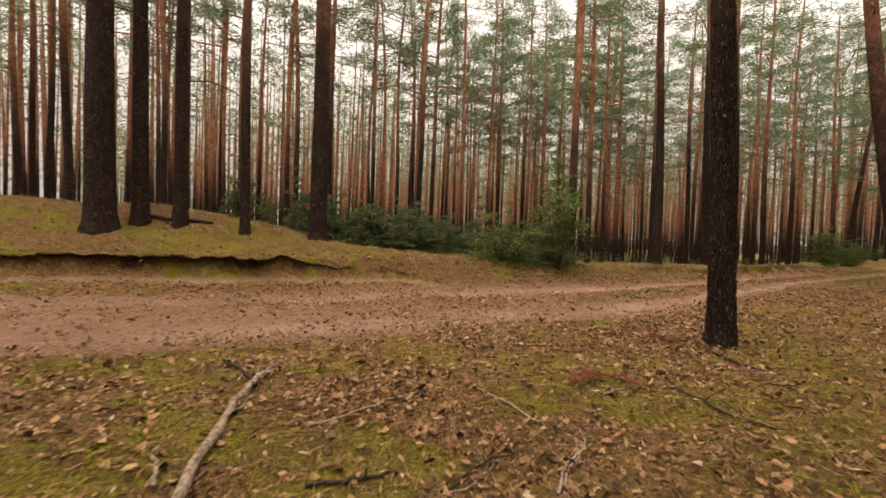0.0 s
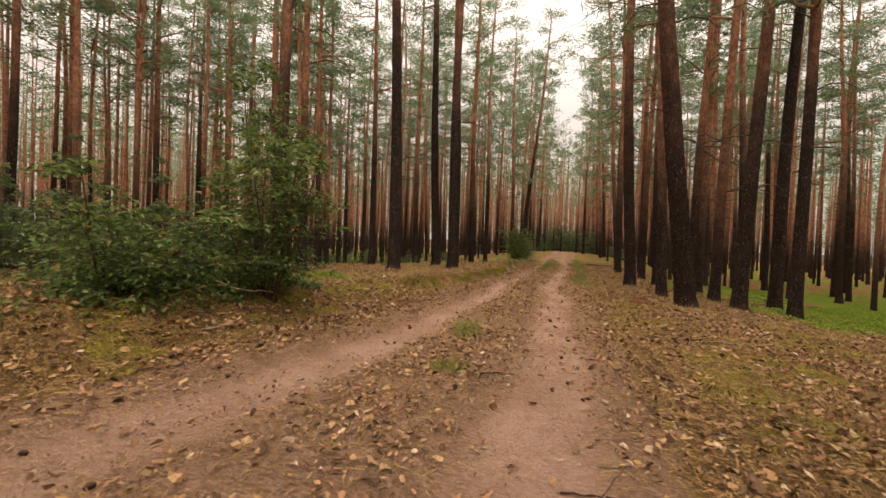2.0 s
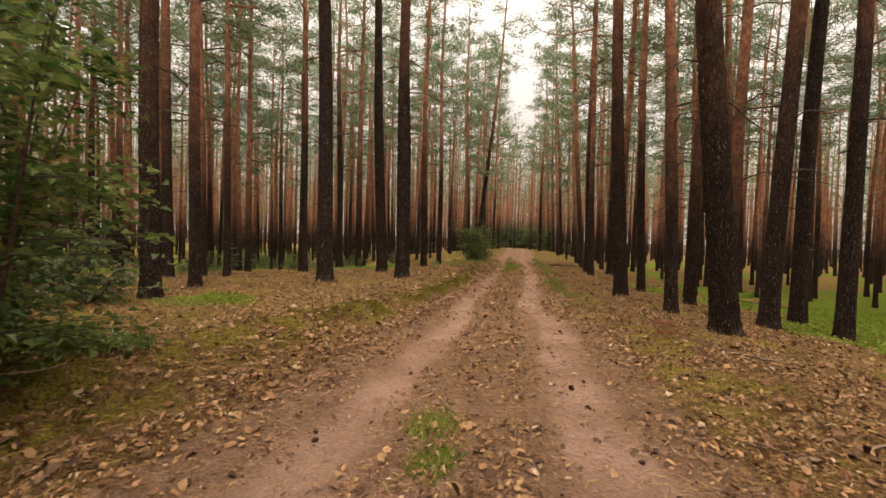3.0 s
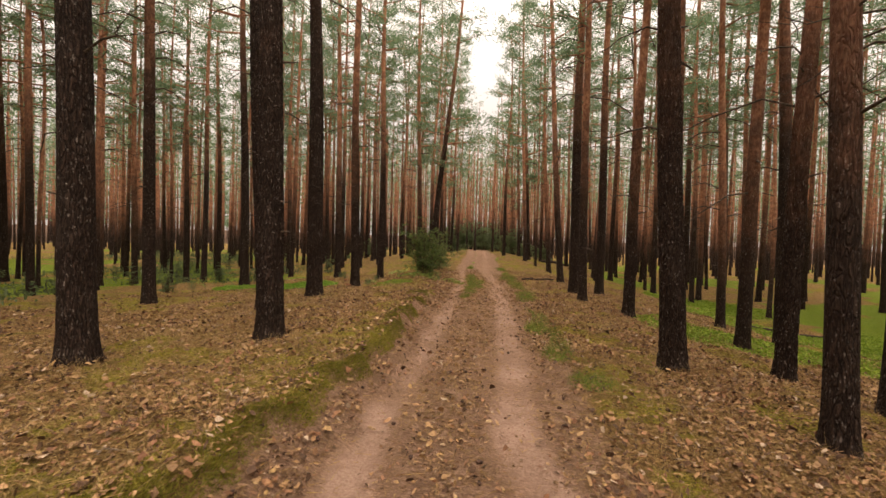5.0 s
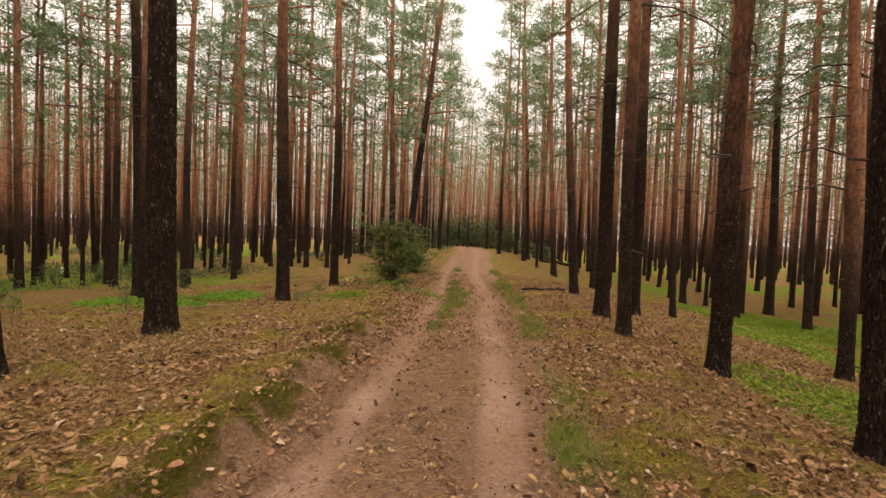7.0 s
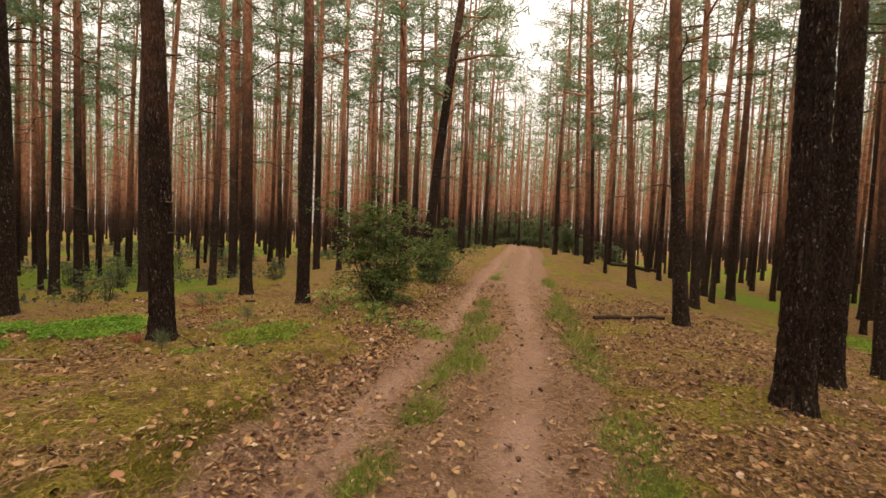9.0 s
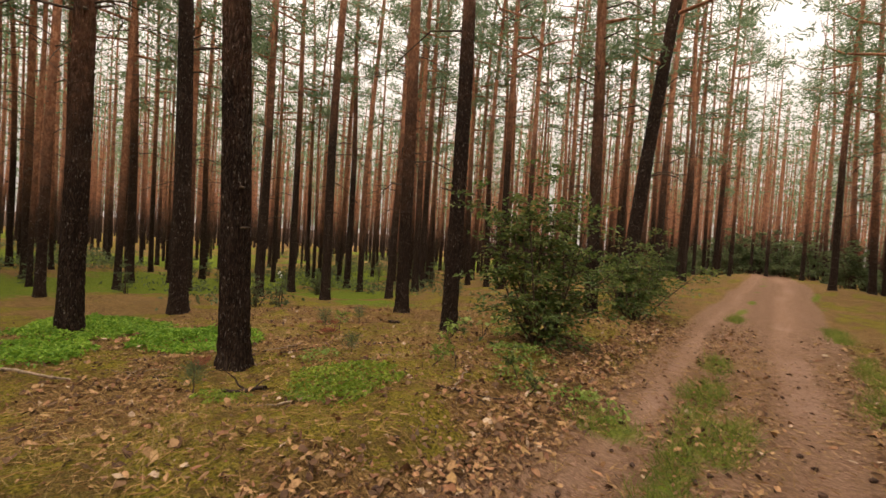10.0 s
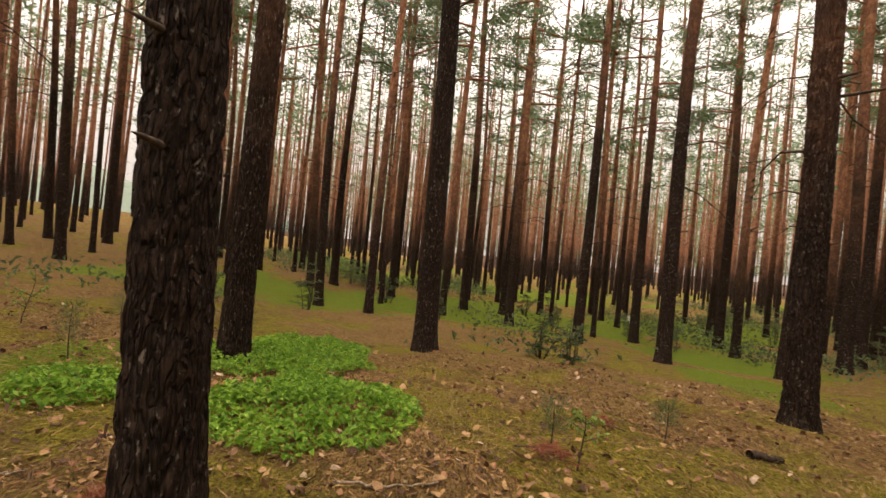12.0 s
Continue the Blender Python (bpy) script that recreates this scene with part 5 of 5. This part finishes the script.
def stick(points, r0, r1, mat, label, twigs=0, lift=0.02, seed=0, name="fallen_branch"):
    """A fallen branch along points on the ground."""
    rs = np.random.RandomState(seed + 100)
    pts = np.array(points, float)
    q = np.linspace(0, len(pts) - 1, 4 * len(pts))
    line = np.stack([np.interp(q, range(len(pts)), pts[:, k]) for k in range(2)], 1)
    line += rs.normal(size=line.shape) * 0.012
    z = ground_z(line[:, 0], line[:, 1])
    z = np.maximum(z, np.convolve(np.pad(z, 2, mode="edge"), np.ones(5) / 5, "valid")) + lift
    line = np.column_stack([line, z])
    o = line.mean(0)
    ob = new(name)
    ob.location = o
    tagged(ob, label, "branch")
    rad = np.linspace(r0, r1, len(line)) * (1 + 0.12 * rs.normal(size=len(line)))
    v, f = tube(line - o, rad, 8)
    part("stem", mesh_of("stem", v, f, mat, True), ob)
    for k in range(twigs):
        i = rs.randint(1, len(line) - 2)
        d = np.array([rs.normal(), rs.normal(), 0.25 * abs(rs.normal()) + 0.05])
        arm = line[i] - o + unit(d) * np.linspace(0, 0.14 + 0.3 * rs.rand(), 5)[:, None] + rs.normal(size=(5, 3)) * 0.008
        part("twig", mesh_of("twig", *tube(arm, np.linspace(rad[i] * 0.5, 0.0025, 5), 5), mat, True), ob)


GREY = "weathered grey-brown fallen branch lying on the leaves"
stick([(-1.23, 0.7), (-1.78, 0.85), (-2.63, 1.1), (-3.18, 1.38), (-3.28, 1.5)], 0.035, 0.024, STICK, "thick forked fallen branch with peeling bark", 5, 0.04, 1)
stick([(-3.06, 1.36), (-3.46, 1.35), (-3.91, 1.2)], 0.02, 0.012, DARK_STICK, "dark broken end of a fallen branch", 1, 0.05, 2)
stick([(-2.09, 1.57), (-2.13, 2.08), (-2.36, 2.65)], 0.012, 0.008, STICK, GREY, 1, 0.02, 3)
stick([(-2.14, 3.07), (-1.71, 3.09), (-1.3, 3.09)], 0.01, 0.007, STICK, GREY, 0, 0.02, 4)
stick([(-1.57, 4.03), (-1.69, 4.41), (-1.81, 4.79)], 0.012, 0.007, STICK, GREY, 1, 0.02, 5)
stick([(-1.42, 1.4), (-1.32, 1.67), (-1.25, 1.89)], 0.013, 0.011, DARK_STICK, "short dark stick among dead leaves", 1, 0.015, 6)
stick([(-0.95, 1.97), (-1, 2.27), (-1.13, 2.56)], 0.008, 0.004, STICK, GREY, 2, 0.015, 7)
stick([(-0.67, 2.56), (-0.9, 3.02), (-1.13, 3.26)], 0.009, 0.005, STICK, GREY, 1, 0.02, 8)
stick([(-13.29, -0.12), (-12.99, 0.78), (-12.89, 1.68)], 0.05, 0.04, DARK_STICK, "dark rotten branch lying on the bank", 1, 0.05, 9)
stick([(-3.13, 7.48), (-2.93, 6.83), (-2.63, 6.28)], 0.014, 0.008, STICK, GREY, 3, 0.02, 10)
stick([(-3.67, 7.44), (-3.47, 7.58), (-3.24, 7.65)], 0.012, 0.009, DARK_STICK, "short dark stick among dead leaves", 0, 0.02, 11)
stick([(-4.08, 6.94), (-3.98, 6.69), (-3.67, 6.54)], 0.012, 0.008, STICK, GREY, 2, 0.02, 12)
stick([(-3.63, 16.32), (-3.23, 16.12), (-2.78, 15.97)], 0.02, 0.012, STICK, GREY, 2, 0.02, 13)
stick([(-4.23, 11.49), (-4.12, 11.23), (-4, 11.03)], 0.016, 0.012, DARK_STICK, "short dark stick beside the wheel track", 0, 0.02, 14)
stick([(-3.65, 13.24), (-3.05, 13.54), (-2.4, 13.94)], 0.015, 0.008, STICK, GREY, 2, 0.02, 15)
stick([(-5.84, 10.33), (-5.71, 10.4), (-5.53, 10.48)], 0.011, 0.008, DARK_STICK, "short dark stick between the wheel tracks", 0, 0.02, 16)
stick([(-6.69, 37.1), (-5.99, 37.6), (-5.19, 38.2)], 0.045, 0.035, DARK_STICK, "dark fallen log lying beside the track", 1, 0.05, 17, "fallen_log")
stick([(-12.37, 32.15), (-12.22, 32.35), (-12.1, 32.5)], 0.016, 0.026, DARK_STICK, "charred dark piece of wood on the moss", 4, 0.04, 18, "wood_piece")
stick([(-10.73, 33.57), (-10.48, 33.78), (-10.28, 34.03)], 0.012, 0.007, DARK_STICK, "thin dark stick on the needles", 2, 0.02, 19)
stick([(-10.59, 33.57), (-10.71, 33.87), (-10.86, 34.14)], 0.009, 0.006, STICK, GREY, 1, 0.03, 20)
stick([(-11.48, 32.28), (-11.48, 32.48), (-11.53, 32.63)], 0.012, 0.009, STICK, GREY, 1, 0.02, 21)
stick([(-14.8, 30.52), (-14.3, 30.67), (-13.95, 30.82), (-13.6, 31.17)], 0.02, 0.014, STICK, "pale forked branch lying on moss", 3, 0.05, 22)
stick([(-13.83, 33.31), (-13.79, 33.61), (-13.86, 33.91)], 0.011, 0.007, STICK, GREY, 0, 0.02, 23)
stick([(-15.02, 36.67), (-15.04, 36.99)], 0.034, 0.03, DARK_STICK, "short dark chunk of wood on the needles", 0, 0.04, 24, "wood_piece")
stick([(-1.46, 23.91), (-0.66, 25.51), (0.34, 26.91)], 0.025, 0.012, DARK_STICK, "long thin dark branch under the pines", 3, 0.03, 25)
stick([(1.47, 33.83), (3.17, 34.53), (5.17, 34.93)], 0.06, 0.04, DARK_STICK, "long fallen trunk lying in the hollow", 2, 0.06, 26, "fallen_log")
stick([(-5.27, 56.24), (-4.07, 57.74), (-2.67, 58.94)], 0.12, 0.09, DARK_STICK, "fallen trunk lying beside the far track", 3, 0.1, 27, "fallen_log")
stick([(-4.4, 60.5), (-3.2, 60.2), (-2, 60.4)], 0.1, 0.08, DARK_STICK, "dark log crossing a fallen trunk", 1, 0.14, 28, "fallen_log")
stick([(-9.49, 10.23), (-9.24, 10.58), (-9.19, 11.03)], 0.018, 0.01, STICK, "pale bent stem hanging from the shrub", 2, 0.16, 29)
stick([(-9.56, 10.98), (-9.31, 11.18), (-9.21, 11.58)], 0.014, 0.008, STICK, "pale bent stem hanging from the shrub", 1, 0.2, 30)
stick([(-8.91, 9.58), (-8.76, 10.08), (-8.61, 10.38)], 0.014, 0.008, STICK, GREY, 2, 0.03, 31)
stick([(-0.63, 2.52), (-0.81, 2.77), (-0.88, 3.03), (-1.14, 3.27)], 0.011, 0.006, STICK, "pale bent stick among dead leaves", 2, 0.03, 32)
stick([(-1.66, 0.68), (-1.92, 0.68), (-2.18, 0.67)], 0.014, 0.01, STICK, GREY, 1, 0.03, 33)
stick([(-0.98, 2), (-1.12, 2.29), (-1.15, 2.64)], 0.01, 0.006, DARK_STICK, "thin dark stick among dead leaves", 2, 0.02, 34)
stick([(-1.46, 4.89), (-0.86, 4.7), (-0.52, 4.75)], 0.01, 0.006, DARK_STICK, "thin dark stick among dead leaves", 2, 0.02, 35)
stick([(-2.04, 6.63), (-1.7, 6.53), (-1.43, 6.57)], 0.016, 0.01, DARK_STICK, "dark stick beside the foot of a pine", 1, 0.02, 36)
stick([(-12.81, 31.74), (-12.98, 31.77), (-13.2, 31.8)], 0.009, 0.006, DARK_STICK, "thin dark stick on the moss", 3, 0.02, 37)
stick([(-13.45, 33.33), (-13.45, 33.59), (-13.48, 33.87)], 0.008, 0.005, DARK_STICK, "thin dark stick on the moss", 1, 0.02, 38)
stick([(-13.34, 31.6), (-13.5, 31.67), (-13.57, 31.8)], 0.009, 0.005, STICK, GREY, 2, 0.02, 39)
rs = np.random.RandomState(71)
for k in range(110):
    y = rs.uniform(3, 39)
    x = float(road_c(y)) + rs.choice([-1, 1]) * rs.uniform(1.9, 5.5)
    if y < 8 and x > -5:
        x, y = rs.uniform(-5, -1), rs.uniform(3, 9)
    a, ln = rs.rand() * 3.14, 0.12 + 0.35 * rs.rand()
    d = np.array([math.cos(a), math.sin(a)]) * ln / 2
    p = np.array([x, y])
    stick([p - d, p + rs.normal(size=2) * 0.03, p + d], 0.007, 0.004, STICK if rs.rand() < 0.6 else DARK_STICK, "thin broken twig on the forest floor", rs.randint(0, 2), 0.014, 200 + k, "fallen_twig")


# ---- fallen sprigs with reddish dead needles ----


def sprig(x, y, reach, turn, seed):
    rs = np.random.RandomState(seed)
    ob = new("fallen_sprig")
    ob.matrix_world = Matrix.Translation((x, y, float(ground_z(x, y)) + 0.03)) @ Matrix.Rotation(turn, 4, "Z")
    tagged(ob, "fallen pine sprig with reddish-brown dead needles", "branch")
    q = np.linspace(0, 1, 6)
    lines = [np.stack([reach * q, 0.08 * reach * np.sin(q * 4), 0.03 * np.sin(q * 3)], 1)]
    for k in range(5):
        a = lines[0][rs.randint(1, 5)]
        d = unit(np.array([0.7, rs.normal() * 0.8, 0.08]))
        lines.append(a + d * (0.4 * reach * q * (0.5 + 0.5 * rs.rand()))[:, None])
    part("stem", mesh_of("stem", *joined([tube(l, np.linspace(0.007, 0.002, 6), 5) for l in lines]), TWIG, True), ob)
    at = np.concatenate([l[rs.randint(1, 6, 110)] + (l[1] - l[0]) * rs.rand(110)[:, None] for l in lines])
    v, f = blades(at, rs.normal(size=at.shape) * np.array([1, 1, 0.45]) + np.array([0.5, 0, 0.1]), 0.05 + 0.05 * rs.rand(len(at)), np.full(len(at), 0.005))
    tagged(part("needle_tuft", mesh_of("needle_tuft", v, f, RED_NEEDLE), ob, "reddish-brown dead needles"), kind="stuff")


for k, (x, y, reach, turn) in enumerate(((-3.74, 17.4, 0.7, 2.2), (-3.85, 17.14, 0.5, 3.3), (-2.52, 6.77, 0.4, 3.6), (-2.06, 4.22, 0.5, 0.6), (-1.75, 3.9, 0.4, 2.0), (-14.55, 34.51, 0.4, 1.0), (-13.2, 32.26, 0.35, 2.6), (-15.34, 35.72, 0.4, 4.0))):
    sprig(x, y, reach, turn, 300 + k)


# ---- a pale scrap far off among the pines ----


def scrap():
    bm = bmesh.new()
    bmesh.ops.create_grid(bm, x_segments=5, y_segments=6, size=0.2)
    rs = np.random.RandomState(4)
    for v in bm.verts:
        v.co = Vector((v.co.x * 0.6 + 0.02 * rs.normal(), 0.08 * math.sin(v.co.x * 14 + v.co.y * 9) + 0.02 * rs.normal(), v.co.y + 0.2))
    bmesh.ops.solidify(bm, geom=bm.faces[:], thickness=0.01)
    m = bpy.data.meshes.new("paper_scrap")
    bm.to_mesh(m)
    bm.free()
    m.materials.append(PAPER)
    ob = new("paper_scrap", m)
    ob.matrix_world = Matrix.Translation((-34.5, 44.6, float(ground_z(-34.5, 44.6)))) @ Matrix.Rotation(0.6, 4, "Z")
    tagged(ob, "crumpled white scrap caught on the undergrowth", "litter")


scrap()
